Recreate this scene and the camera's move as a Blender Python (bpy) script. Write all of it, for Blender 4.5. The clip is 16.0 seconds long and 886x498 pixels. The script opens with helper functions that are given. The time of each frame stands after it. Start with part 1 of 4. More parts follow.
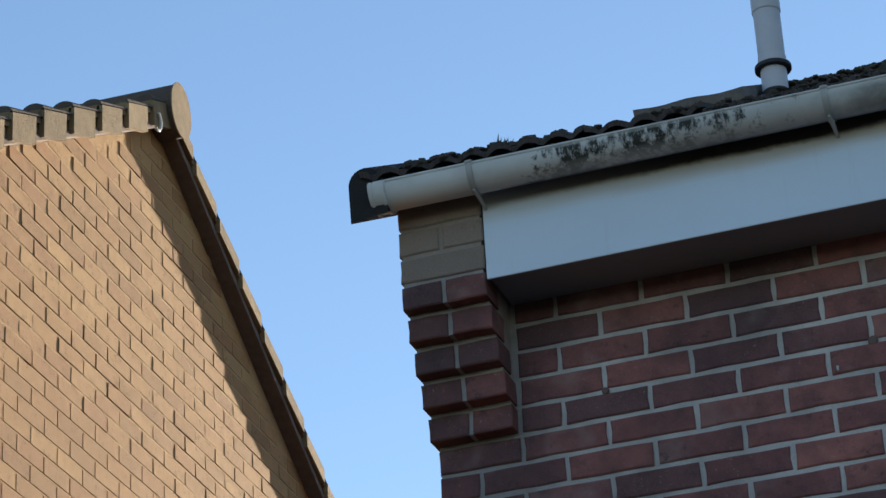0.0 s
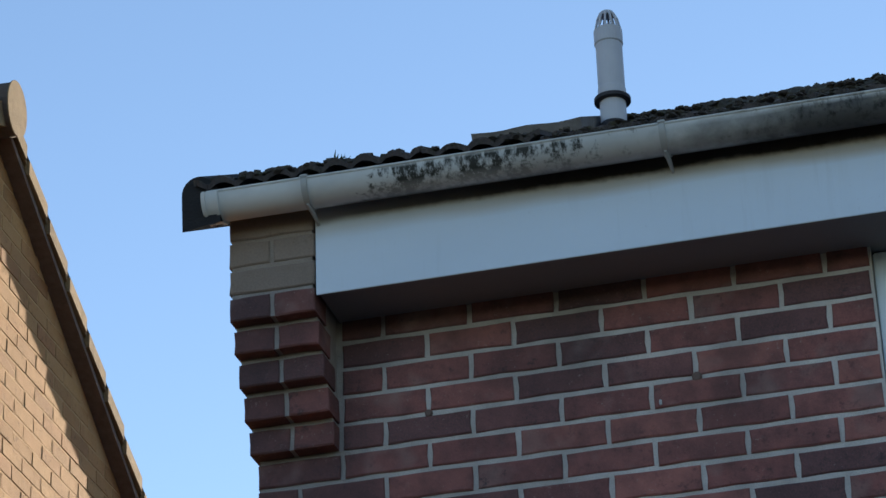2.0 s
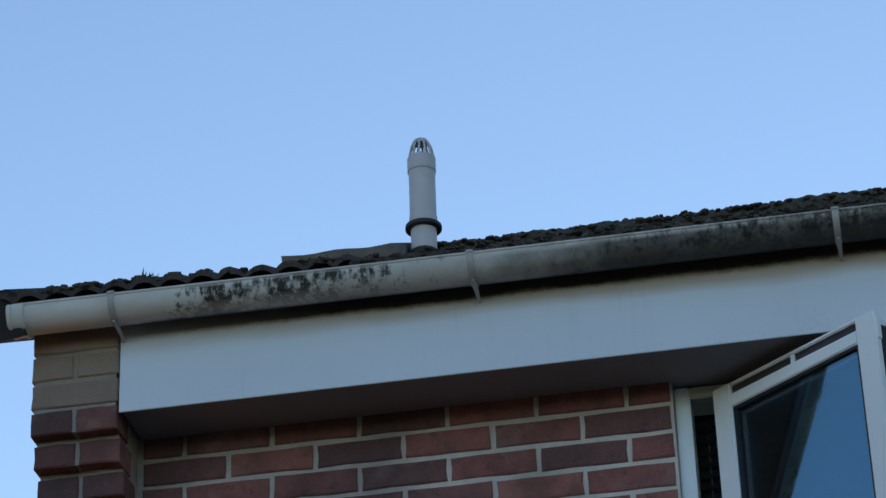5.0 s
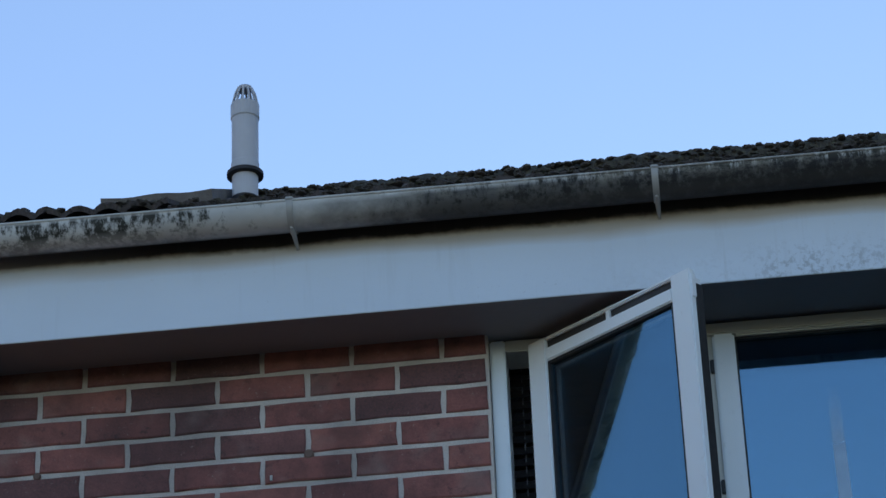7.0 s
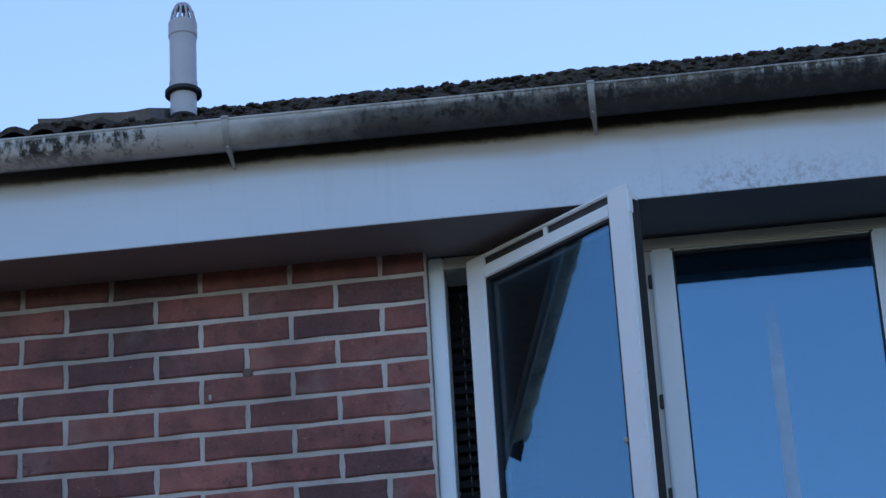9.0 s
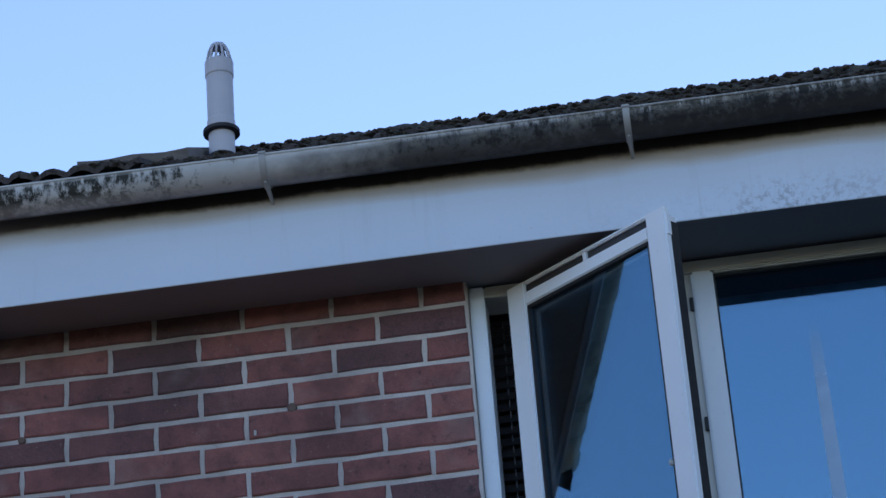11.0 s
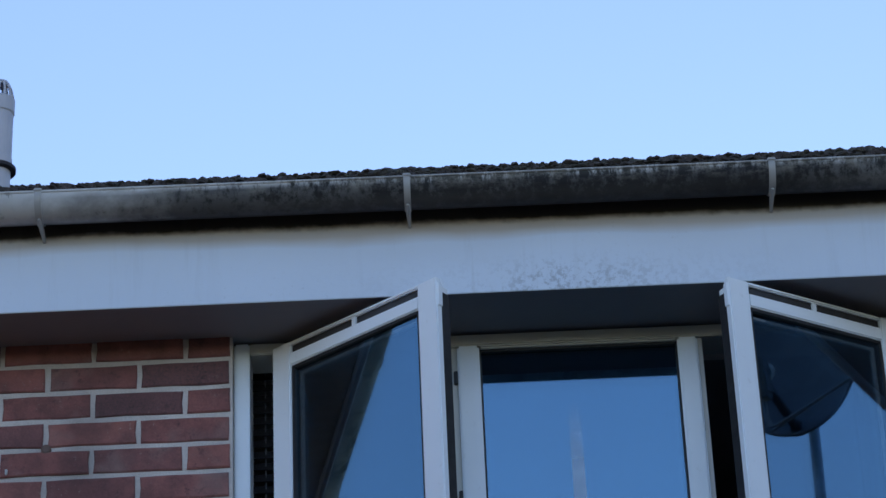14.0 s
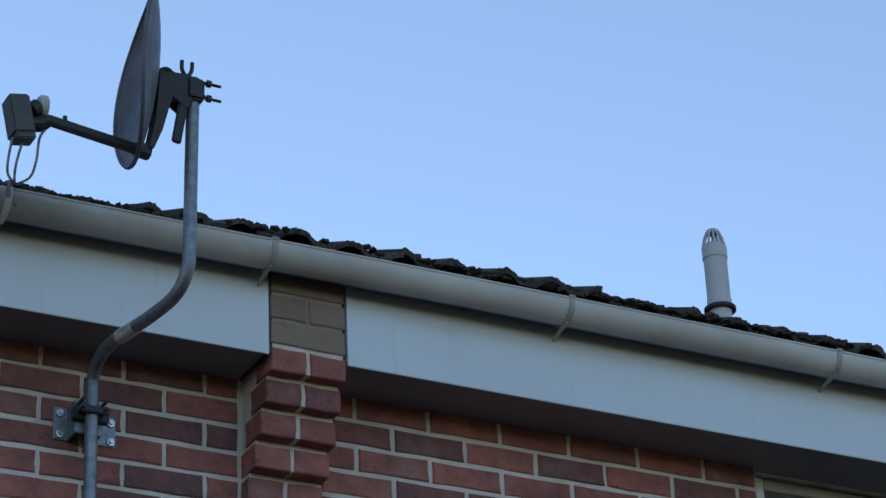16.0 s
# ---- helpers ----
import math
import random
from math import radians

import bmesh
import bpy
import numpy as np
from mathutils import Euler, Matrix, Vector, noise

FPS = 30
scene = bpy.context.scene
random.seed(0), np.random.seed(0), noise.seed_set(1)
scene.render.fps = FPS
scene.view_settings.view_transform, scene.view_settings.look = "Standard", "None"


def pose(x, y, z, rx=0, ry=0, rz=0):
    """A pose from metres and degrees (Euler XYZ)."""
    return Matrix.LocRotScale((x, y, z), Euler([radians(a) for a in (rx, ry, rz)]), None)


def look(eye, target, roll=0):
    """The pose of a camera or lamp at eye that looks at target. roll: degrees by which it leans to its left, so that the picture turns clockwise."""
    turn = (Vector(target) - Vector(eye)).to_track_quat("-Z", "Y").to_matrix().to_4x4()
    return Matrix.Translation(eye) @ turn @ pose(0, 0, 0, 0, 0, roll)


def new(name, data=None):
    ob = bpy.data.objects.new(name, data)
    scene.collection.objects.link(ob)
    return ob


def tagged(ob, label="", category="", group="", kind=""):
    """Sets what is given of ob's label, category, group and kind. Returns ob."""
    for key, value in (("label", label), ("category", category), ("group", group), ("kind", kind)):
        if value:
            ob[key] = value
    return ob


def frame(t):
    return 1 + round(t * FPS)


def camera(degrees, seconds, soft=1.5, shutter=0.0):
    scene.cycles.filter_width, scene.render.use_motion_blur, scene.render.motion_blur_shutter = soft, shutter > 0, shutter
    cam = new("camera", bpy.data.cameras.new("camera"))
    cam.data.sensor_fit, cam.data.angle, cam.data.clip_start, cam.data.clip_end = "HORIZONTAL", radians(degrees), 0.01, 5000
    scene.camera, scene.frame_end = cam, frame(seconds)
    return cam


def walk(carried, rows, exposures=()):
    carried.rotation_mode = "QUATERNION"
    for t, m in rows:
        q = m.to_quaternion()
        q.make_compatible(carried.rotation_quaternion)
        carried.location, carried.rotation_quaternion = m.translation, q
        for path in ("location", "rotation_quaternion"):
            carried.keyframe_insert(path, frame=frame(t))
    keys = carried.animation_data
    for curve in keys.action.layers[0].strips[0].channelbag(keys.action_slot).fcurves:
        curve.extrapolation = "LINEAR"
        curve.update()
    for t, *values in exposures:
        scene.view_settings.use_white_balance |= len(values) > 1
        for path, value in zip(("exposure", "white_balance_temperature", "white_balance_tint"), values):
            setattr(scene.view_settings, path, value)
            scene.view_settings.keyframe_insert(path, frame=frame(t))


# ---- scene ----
Z0 = 4.35  # height of the brick datum over the ground
cam = camera(18.38, 16.0, soft=1.5)
ROWS = [
    (0.0, 0.890, -6.075, 1.612, 17.95, 26.78, -3.39),
    (0.5, 0.892, -6.070, 1.609, 16.01, 26.72, -2.80),
    (1.0, 0.888, -6.067, 1.613, 14.73, 26.58, -2.57),
    (1.5, 0.889, -6.062, 1.622, 14.24, 26.80, -2.33),
    (2.0, 0.886, -6.057, 1.618, 13.99, 27.01, -2.06),
    (2.5, 0.888, -6.050, 1.616, 13.43, 27.42, -1.96),
    (3.0, 0.889, -6.048, 1.613, 12.73, 27.85, -1.78),
    (5.5, 0.921, -6.074, 1.617, 8.56, 29.50, -2.36),
    (6.0, 0.924, -6.069, 1.610, 7.46, 29.32, -2.51),
    (6.5, 0.930, -6.060, 1.604, 6.40, 28.94, -2.50),
    (7.0, 0.935, -6.048, 1.602, 5.51, 28.38, -2.41),
    (7.5, 0.947, -6.046, 1.603, 4.89, 27.75, -2.31),
    (8.0, 0.956, -6.041, 1.606, 4.44, 27.13, -2.42),
    (8.5, 0.970, -6.039, 1.612, 4.39, 26.73, -2.66),
    (9.0, 0.987, -6.038, 1.614, 4.64, 26.52, -3.37),
    (9.5, 1.006, -6.042, 1.616, 5.14, 26.73, -4.16),
    (10.0, 1.017, -6.039, 1.606, 5.79, 27.02, -4.83),
    (12.5, 0.995, -5.997, 1.548, 4.96, 28.02, -3.36),
    (13.0, 0.991, -5.992, 1.537, 4.05, 28.18, -2.94),
    (13.5, 0.986, -5.987, 1.529, 2.86, 28.61, -2.43),
    (14.0, 0.981, -5.985, 1.524, 0.01, 29.10, -2.49),
    (14.5, 0.978, -5.990, 1.518, -5.58, 29.39, -2.49),
    (15.0, 0.988, -5.977, 1.526, -14.00, 29.22, -3.02),
    (15.2, 0.989, -5.976, 1.527, -17.19, 29.12, -2.97),
    (15.5, 0.986, -5.981, 1.524, -21.58, 28.72, -2.82),
    (16.0, 0.984, -5.987, 1.516, -28.24, 28.17, -2.71),
]
EXPOSURE, KELVIN, TINT = 2.14, 5750, 25
walk(cam, [(t, pose(x, y, z, 0, 0, yaw) @ pose(0, 0, 0, 90 + pitch) @ pose(0, 0, 0, 0, 0, roll))
           for t, x, y, z, yaw, pitch, roll in ROWS],
     [(t, EXPOSURE + e, KELVIN + k, TINT + g) for t, e, k, g in (
         (0.0, -0.40, 70, -13), (1.0, -0.35, 80, -12), (3.0, -0.3, 170, -11), (5.5, -0.3, 260, -11), (7.5, -0.1, 60, -4), (9.0, -0.02, -200, 0),
         (14.0, 0.04, 0, 1), (15.0, -0.04, 60, 1), (15.5, -0.05, 80, -2), (16.0, -0.24, 250, -9))])

# ---- daylight: low sun behind the house, clear sky ----
SUN_AZ, SUN_EL = 6.5, 12.0  # degrees from +y towards +x, and over the horizon
world = bpy.data.worlds.new("sky")
scene.world = world
world.use_nodes = True
nt = world.node_tree
nt.nodes.clear()
sky = nt.nodes.new("ShaderNodeTexSky")
sky.sky_type = "NISHITA"
sky.sun_disc = False
sky.sun_elevation, sky.sun_rotation = radians(SUN_EL), radians(SUN_AZ)
sky.altitude, sky.air_density, sky.dust_density, sky.ozone_density = 50, 1.0, 0.02, 1.05
bg = nt.nodes.new("ShaderNodeBackground")
bg.inputs["Strength"].default_value = 0.06
wo = nt.nodes.new("ShaderNodeOutputWorld")
nt.links.new(sky.outputs["Color"], bg.inputs["Color"])
nt.links.new(bg.outputs["Background"], wo.inputs["Surface"])
sun_data = bpy.data.lights.new("sun", "SUN")
sun_data.energy, sun_data.angle, sun_data.color = 5.0, radians(0.6), (1.0, 0.80, 0.54)
sun = new("sun", sun_data)
SUN_DIR = Vector((math.sin(radians(SUN_AZ)) * math.cos(radians(SUN_EL)),
                  math.cos(radians(SUN_AZ)) * math.cos(radians(SUN_EL)), math.sin(radians(SUN_EL))))
sun.matrix_world = look(SUN_DIR * 50, (0, 0, 0))


# ---- materials ----
class Mat:
    """A small helper round one node material."""

    def __init__(self, name, rough=0.6, metal=0.0, spec=0.5):
        self.m = bpy.data.materials.new(name)
        self.m.use_nodes = True
        self.t = self.m.node_tree
        self.b = self.t.nodes["Principled BSDF"]
        self.b.inputs["Roughness"].default_value = rough
        self.b.inputs["Metallic"].default_value = metal
        self.b.inputs["Specular IOR Level"].default_value = spec
        self.pos = self.node("ShaderNodeNewGeometry").outputs["Position"]

    def node(self, kind, **values):
        n = self.t.nodes.new(kind)
        for k, v in values.items():
            n.inputs[k].default_value = v
        return n

    def link(self, a, b):
        self.t.links.new(a, b)

    def noise(self, scale, detail=4.0, rough=0.6, stretch=(1, 1, 1), shift=None):
        vec = self.node("ShaderNodeVectorMath")
        vec.operation = "MULTIPLY"
        vec.inputs[1].default_value = stretch
        self.link(self.pos, vec.inputs[0])
        out = vec.outputs[0]
        if shift is not None:
            add = self.node("ShaderNodeVectorMath")
            self.link(out, add.inputs[0])
            self.link(shift, add.inputs[1])
            out = add.outputs[0]
        n = self.node("ShaderNodeTexNoise", Scale=scale, Detail=detail, Roughness=rough)
        self.link(out, n.inputs["Vector"])
        return n.outputs["Fac"]

    def ramp(self, fac, stops):
        r = self.node("ShaderNodeValToRGB")
        e = r.color_ramp.elements
        e[0].position, e[1].position = stops[0][0], stops[-1][0]
        e[0].color, e[1].color = (*stops[0][1], 1), (*stops[-1][1], 1)
        for p, c in stops[1:-1]:
            e.new(p).color = (*c, 1)
        self.link(fac, r.inputs["Fac"])
        return r.outputs["Color"]

    def grey(self, fac, lo, hi, a=0.0, b=1.0):
        r = self.node("ShaderNodeMapRange")
        for k, v in zip((1, 2, 3, 4), (lo, hi, a, b)):
            r.inputs[k].default_value = v
        self.link(fac, r.inputs[0])
        return r.outputs[0]

    def math(self, op, a, b):
        n = self.node("ShaderNodeMath")
        n.operation = op
        for k, v in enumerate((a, b)):
            if isinstance(v, (int, float)):
                n.inputs[k].default_value = v
            else:
                self.link(v, n.inputs[k])
        return n.outputs[0]

    def mix(self, fac, a, b, mode="MIX"):
        n = self.node("ShaderNodeMix")
        n.data_type, n.blend_type = "RGBA", mode
        for k, v in ((0, fac), (6, a), (7, b)):
            if isinstance(v, (int, float)):
                n.inputs[k].default_value = v
            elif isinstance(v, tuple):
                n.inputs[k].default_value = (*v, 1)
            else:
                self.link(v, n.inputs[k])
        return n.outputs[2]

    def axis(self, k):
        s = self.node("ShaderNodeSeparateXYZ")
        self.link(self.pos, s.inputs[0])
        return s.outputs[k]

    def random(self):
        return self.node("ShaderNodeObjectInfo").outputs["Random"]

    def island(self):
        return self.node("ShaderNodeNewGeometry").outputs["Random Per Island"]

    def colour(self, c):
        if isinstance(c, tuple):
            self.b.inputs["Base Color"].default_value = (*c, 1)
        else:
            self.link(c, self.b.inputs["Base Color"])
        return self

    def rough(self, r):
        self.link(r, self.b.inputs["Roughness"])
        return self

    def bump(self, fac, strength=0.4, distance=0.003):
        n = self.node("ShaderNodeBump", Strength=strength, Distance=distance)
        self.link(fac, n.inputs["Height"])
        self.link(n.outputs["Normal"], self.b.inputs["Normal"])
        return self


def brick_material(name, stops, joined=False, smudge=0.5, dark=(0.05, 0.04, 0.045), soot=False):
    """Fired clay: a tone for each brick, clouding inside it, sooty smudges, sandy bump."""
    a = Mat(name, 0.9, spec=0.25)
    rnd = a.island() if joined else a.random()
    comb = a.node("ShaderNodeCombineXYZ")
    for k in range(3):
        a.link(a.math("MULTIPLY", rnd, 17.0 + 9 * k), comb.inputs[k])
    base = a.ramp(rnd, stops)
    cloud = a.noise(14, 5, 0.65, shift=comb.outputs[0])
    grain = a.noise(170, 4, 0.7)
    c = a.mix(a.grey(cloud, 0.35, 0.72, 0.0, smudge), base, dark)
    c = a.mix(a.grey(grain, 0.3, 0.75, 0.0, 0.28), c, tuple(min(0.6, v * 1.5) for v in stops[1][1]))
    if soot:  # grime that clouds over several bricks, thickest near the exposed end of the wall
        x = a.axis(0)
        big = a.math("ADD", a.noise(2.3, 4, 0.6), a.ramp(a.grey(x, -1.3, 2.0), [(0.0, (0.28,) * 3), (0.25, (0.19,) * 3), (0.65, (0.06,) * 3), (1.0, (0.0,) * 3)]))
        c = a.mix(a.grey(big, 0.46, 0.80, 0.0, 0.72), c, (0.055, 0.040, 0.042))
    pale = a.noise(5.5, 3, 0.6, shift=comb.outputs[0])
    c = a.mix(a.grey(pale, 0.56, 0.74, 0.0, 0.42), c, (0.36, 0.27, 0.24) if soot else stops[2][1])
    # mortar crumbs and lime left on the faces
    crumb = a.math("MULTIPLY", a.grey(a.noise(75, 4, 0.8), 0.60, 0.70), a.grey(a.noise(7, 3, 0.6), 0.45, 0.62, 0.0, 0.55))
    c = a.mix(crumb, c, (0.46, 0.38, 0.33) if soot else stops[1][1])
    burn = a.math("MULTIPLY", a.grey(a.noise(30, 5, 0.75), 0.54, 0.66), a.grey(a.noise(6, 3, 0.6, shift=comb.outputs[0]), 0.42, 0.60, 0.0, 0.7))
    c = a.mix(burn, c, dark)
    a.colour(c)
    return a.bump(a.math("ADD", grain, a.math("MULTIPLY", cloud, 1.5)), 0.55, 0.003).m


RED = [(0.0, (0.284, 0.115, 0.102)), (0.2, (0.421, 0.155, 0.131)), (0.34, (0.410, 0.159, 0.134)), (0.42, (0.176, 0.096, 0.096)), (0.52, (0.188, 0.099, 0.098)),
       (0.6, (0.341, 0.132, 0.114)), (0.78, (0.512, 0.200, 0.160)), (0.88, (0.432, 0.164, 0.137)), (1.0, (0.154, 0.093, 0.098))]
BUFF = [(0.0, (0.245, 0.190, 0.152)), (0.5, (0.30, 0.232, 0.184)), (1.0, (0.215, 0.172, 0.145))]
GOLD = [(0.0, (0.252, 0.139, 0.059)), (0.3, (0.364, 0.217, 0.090)), (0.5, (0.286, 0.144, 0.065)),
        (0.8, (0.414, 0.262, 0.113)), (1.0, (0.230, 0.119, 0.055))]
M_RED = brick_material("red_brick", RED, smudge=0.65, soot=True)
M_REDJ = brick_material("red_brick_field", RED, joined=True)
M_BUFF = brick_material("buff_brick", BUFF, smudge=0.35, dark=(0.16, 0.115, 0.085))
M_GOLD = brick_material("golden_brick", GOLD, smudge=0.22, dark=(0.13, 0.078, 0.036))
M_GOLDJ = brick_material("golden_brick_field", GOLD, joined=True, smudge=0.22, dark=(0.13, 0.078, 0.036))


def mortar_material(name, c1, c2, soot=False):
    a = Mat(name, 0.95, spec=0.2)
    n, g = a.noise(9, 4), a.noise(220, 3, 0.7)
    c = a.mix(a.grey(n, 0.35, 0.7), c1, c2)
    c = a.mix(a.grey(g, 0.4, 0.7, 0.0, 0.3), c, tuple(v * 0.5 for v in c2))
    if soot:
        x = a.axis(0)
        big = a.math("ADD", a.noise(2.3, 4, 0.6), a.ramp(a.grey(x, -1.3, 2.0), [(0.0, (0.34,) * 3), (0.25, (0.20,) * 3), (0.6, (0.04,) * 3), (1.0, (0.0,) * 3)]))
        c = a.mix(a.grey(big, 0.50, 0.84, 0.0, 0.68), c, (0.13, 0.11, 0.105))
    return a.colour(c).bump(a.math("ADD", g, a.math("MULTIPLY", n, 2.0)), 0.8, 0.005).m


M_MORTAR = mortar_material("grey_mortar", (0.86, 0.785, 0.72), (0.70, 0.63, 0.575), soot=True)
M_MORTAR_B = mortar_material("sandy_mortar", (0.40, 0.33, 0.275), (0.31, 0.25, 0.205))
M_MORTAR_G = mortar_material("warm_mortar", (0.46, 0.31, 0.155), (0.38, 0.245, 0.12))


def pvc(name, base=(0.87, 0.92, 0.96), rough=0.28):
    a = Mat(name, rough)
    n, d = a.noise(3.0, 3), a.noise(40, 4, 0.7)
    c = a.mix(a.grey(n, 0.4, 0.75, 0.0, 0.3), base, tuple(v * 0.86 for v in base))
    c = a.mix(a.grey(d, 0.62, 0.8, 0.0, 0.25), c, (0.4, 0.38, 0.33))
    return a.colour(c).rough(a.grey(n, 0.3, 0.7, rough, rough + 0.15)).m


M_PVC = pvc("white_upvc")
M_PVC_AGED = pvc("aged_upvc", (0.60, 0.59, 0.54))
M_CLIP = pvc("gutter_clip_plastic", (0.36, 0.36, 0.35))
# soffit grey is lowered so the colour carries the shade under the eave
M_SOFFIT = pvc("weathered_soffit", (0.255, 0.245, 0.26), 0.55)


def fascia_material():
    a = Mat("stained_fascia", 0.4)
    x, z = a.axis(0), a.axis(2)
    n, s = a.noise(3.2, 3, 0.5, (0.6, 1, 1.4)), a.noise(60, 5, 0.75)
    c = a.mix(a.grey(n, 0.4, 0.75, 0.0, 0.35), (0.665, 0.74, 0.84), (0.55, 0.615, 0.70))
    # yellow-brown run-off under the gutter
    edge = a.math("ADD", a.grey(z, Z0 + 0.405, Z0 + 0.458), a.grey(n, 0.3, 0.7, -0.3, 0.3))
    span = a.ramp(a.grey(x, -1.0, 6.0), [(0.0, (0.25,) * 3), (0.1, (0.75,) * 3), (0.3, (1.0,) * 3), (0.5, (0.7,) * 3), (0.58, (0.3,) * 3), (1.0, (0.3,) * 3)])
    c = a.mix(a.math("MULTIPLY", a.grey(edge, 0.30, 0.85, 0.0, 0.85), span), c, (0.47, 0.40, 0.32))
    # black mildew creeping down behind the gutter
    creep = a.math("ADD", z, a.math("ADD", a.grey(n, 0.3, 0.7, -0.014, 0.014), a.grey(a.noise(26, 4, 0.7), 0.3, 0.7, -0.004, 0.004)))
    c = a.mix(a.math("MULTIPLY", a.grey(creep, Z0 + 0.464, Z0 + 0.480, 0.0, 0.92), a.grey(span, 0.25, 0.75, 0.08, 1.0)), c, (0.045, 0.040, 0.036))
    faint = a.math("MULTIPLY", a.grey(a.noise(90, 4, 0.8), 0.60, 0.72), a.grey(a.noise(4, 3, 0.6), 0.45, 0.65, 0.0, 0.35))
    c = a.mix(faint, c, (0.22, 0.21, 0.20))
    # mildew specks along the lower edge over the window
    where = a.math("MULTIPLY", a.ramp(a.grey(x, 0.6, 1.9), [(0.0, (0,) * 3), (0.38, (0.25,) * 3), (0.47, (1,) * 3), (0.60, (0.7,) * 3), (0.72, (0.25,) * 3), (1.0, (0,) * 3)]),
                   a.grey(z, Z0 + 0.375, Z0 + 0.30))
    spots = a.math("MULTIPLY", a.grey(a.math("ADD", a.math("MULTIPLY", s, 0.75), a.math("MULTIPLY", a.noise(16, 3), 0.3)), 0.52, 0.60), where)
    c = a.mix(a.math("MULTIPLY", spots, 0.45), c, (0.07, 0.07, 0.07))
    # rain runs and dirt specks
    runs = a.math("MULTIPLY", a.grey(a.noise(22, 4, 0.7, (1.0, 1.0, 0.06)), 0.55, 0.75, 0.0, 0.22), a.grey(a.noise(3, 2), 0.4, 0.6))
    c = a.mix(runs, c, (0.30, 0.30, 0.30))
    return a.colour(c).rough(a.grey(n, 0.3, 0.7, 0.32, 0.5)).m


def gutter_material():
    a = Mat("algae_stained_gutter", 0.75, spec=0.2)
    x, z = a.axis(0), a.axis(2)
    n = a.noise(38, 5, 0.75, (1.0, 1.0, 0.4))
    big = a.noise(5, 4, 0.65, (0.7, 1, 1))
    c = a.mix(a.grey(big, 0.35, 0.7), (0.62, 0.63, 0.625), (0.46, 0.46, 0.45))
    x = a.math("ADD", x, a.grey(a.noise(9, 4, 0.7), 0.25, 0.75, -0.16, 0.16))
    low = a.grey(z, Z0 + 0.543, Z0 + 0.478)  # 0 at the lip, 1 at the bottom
    # patchy streaks on one stretch, then a dark wet underside that fades along the run
    streak_at = a.ramp(a.grey(x, -1.0, 4.0), [(0.0, (0,) * 3), (0.045, (0,) * 3), (0.065, (0.50,) * 3), (0.09, (0.42,) * 3), (0.14, (0.52,) * 3), (0.165, (0.28,) * 3), (0.20, (0.05,) * 3), (0.27, (0.28,) * 3),
                                              (0.40, (0.55,) * 3), (0.62, (0.45,) * 3), (0.80, (0.1,) * 3), (1.0, (0,) * 3)])
    streak = a.grey(a.math("ADD", a.math("MULTIPLY", n, 0.9), a.math("MULTIPLY", streak_at, 0.55)), 0.62, 0.74)
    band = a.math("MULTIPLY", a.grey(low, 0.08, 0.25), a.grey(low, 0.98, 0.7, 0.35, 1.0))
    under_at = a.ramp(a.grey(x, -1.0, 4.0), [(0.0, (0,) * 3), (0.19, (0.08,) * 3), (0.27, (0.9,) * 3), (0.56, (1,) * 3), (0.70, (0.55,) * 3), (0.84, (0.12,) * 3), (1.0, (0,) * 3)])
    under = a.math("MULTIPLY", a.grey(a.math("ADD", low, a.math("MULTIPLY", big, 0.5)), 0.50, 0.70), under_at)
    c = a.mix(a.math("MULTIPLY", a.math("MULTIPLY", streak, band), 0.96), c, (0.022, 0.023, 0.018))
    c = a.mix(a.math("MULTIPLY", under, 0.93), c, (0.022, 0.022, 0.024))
    # lichen and rain-washed patches through the black film
    wash = a.math("MULTIPLY", a.grey(a.noise(17, 6, 0.8, (0.8, 1, 1.5)), 0.45, 0.64, 0.0, 0.8), a.math("MULTIPLY", under_at, a.grey(low, 0.75, 0.35)))
    c = a.mix(wash, c, (0.27, 0.255, 0.22))
    # near black along the back of the channel, towards the fascia
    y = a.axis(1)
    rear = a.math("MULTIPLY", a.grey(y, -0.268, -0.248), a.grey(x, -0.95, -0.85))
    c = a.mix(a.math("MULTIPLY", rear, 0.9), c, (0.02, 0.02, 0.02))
    return a.colour(c).bump(n, 0.2, 0.001).m


M_FASCIA, M_GUTTER = fascia_material(), gutter_material()


def tile_material(name, c1, c2, moss=0.5, joined=False):
    a = Mat(name, 0.92, spec=0.25)
    rnd = a.island() if joined else a.random()
    n, g = a.noise(11, 5, 0.7), a.noise(95, 4, 0.7)
    c = a.mix(a.grey(n, 0.3, 0.7), c1, c2)
    c = a.mix(a.math("MULTIPLY", rnd, 0.35), c, (0.03, 0.024, 0.024))
    c = a.mix(a.grey(a.noise(24, 5, 0.75), 0.52, 0.66, 0.0, moss), c, (0.045, 0.052, 0.022))
    return a.colour(c).bump(a.math("ADD", n, g), 0.8, 0.006).m


M_TILE = tile_material("dark_concrete_tile", (0.135, 0.118, 0.118), (0.075, 0.068, 0.072))
M_TILEJ = tile_material("dark_concrete_tile_field", (0.135, 0.118, 0.118), (0.075, 0.068, 0.072), joined=True)
M_VERGE = tile_material("black_verge_plastic", (0.020, 0.021, 0.024), (0.028, 0.028, 0.03), moss=0.05)
M_NTILE = tile_material("weathered_grey_tile", (0.30, 0.225, 0.125), (0.21, 0.155, 0.088), moss=0.12)
M_NROOF = tile_material("neighbour_roof_tile", (0.13, 0.105, 0.09), (0.085, 0.07, 0.064), moss=0.2)
M_SLATE = tile_material("grey_lead_flashing", (0.30, 0.29, 0.29), (0.20, 0.19, 0.19), moss=0.3)


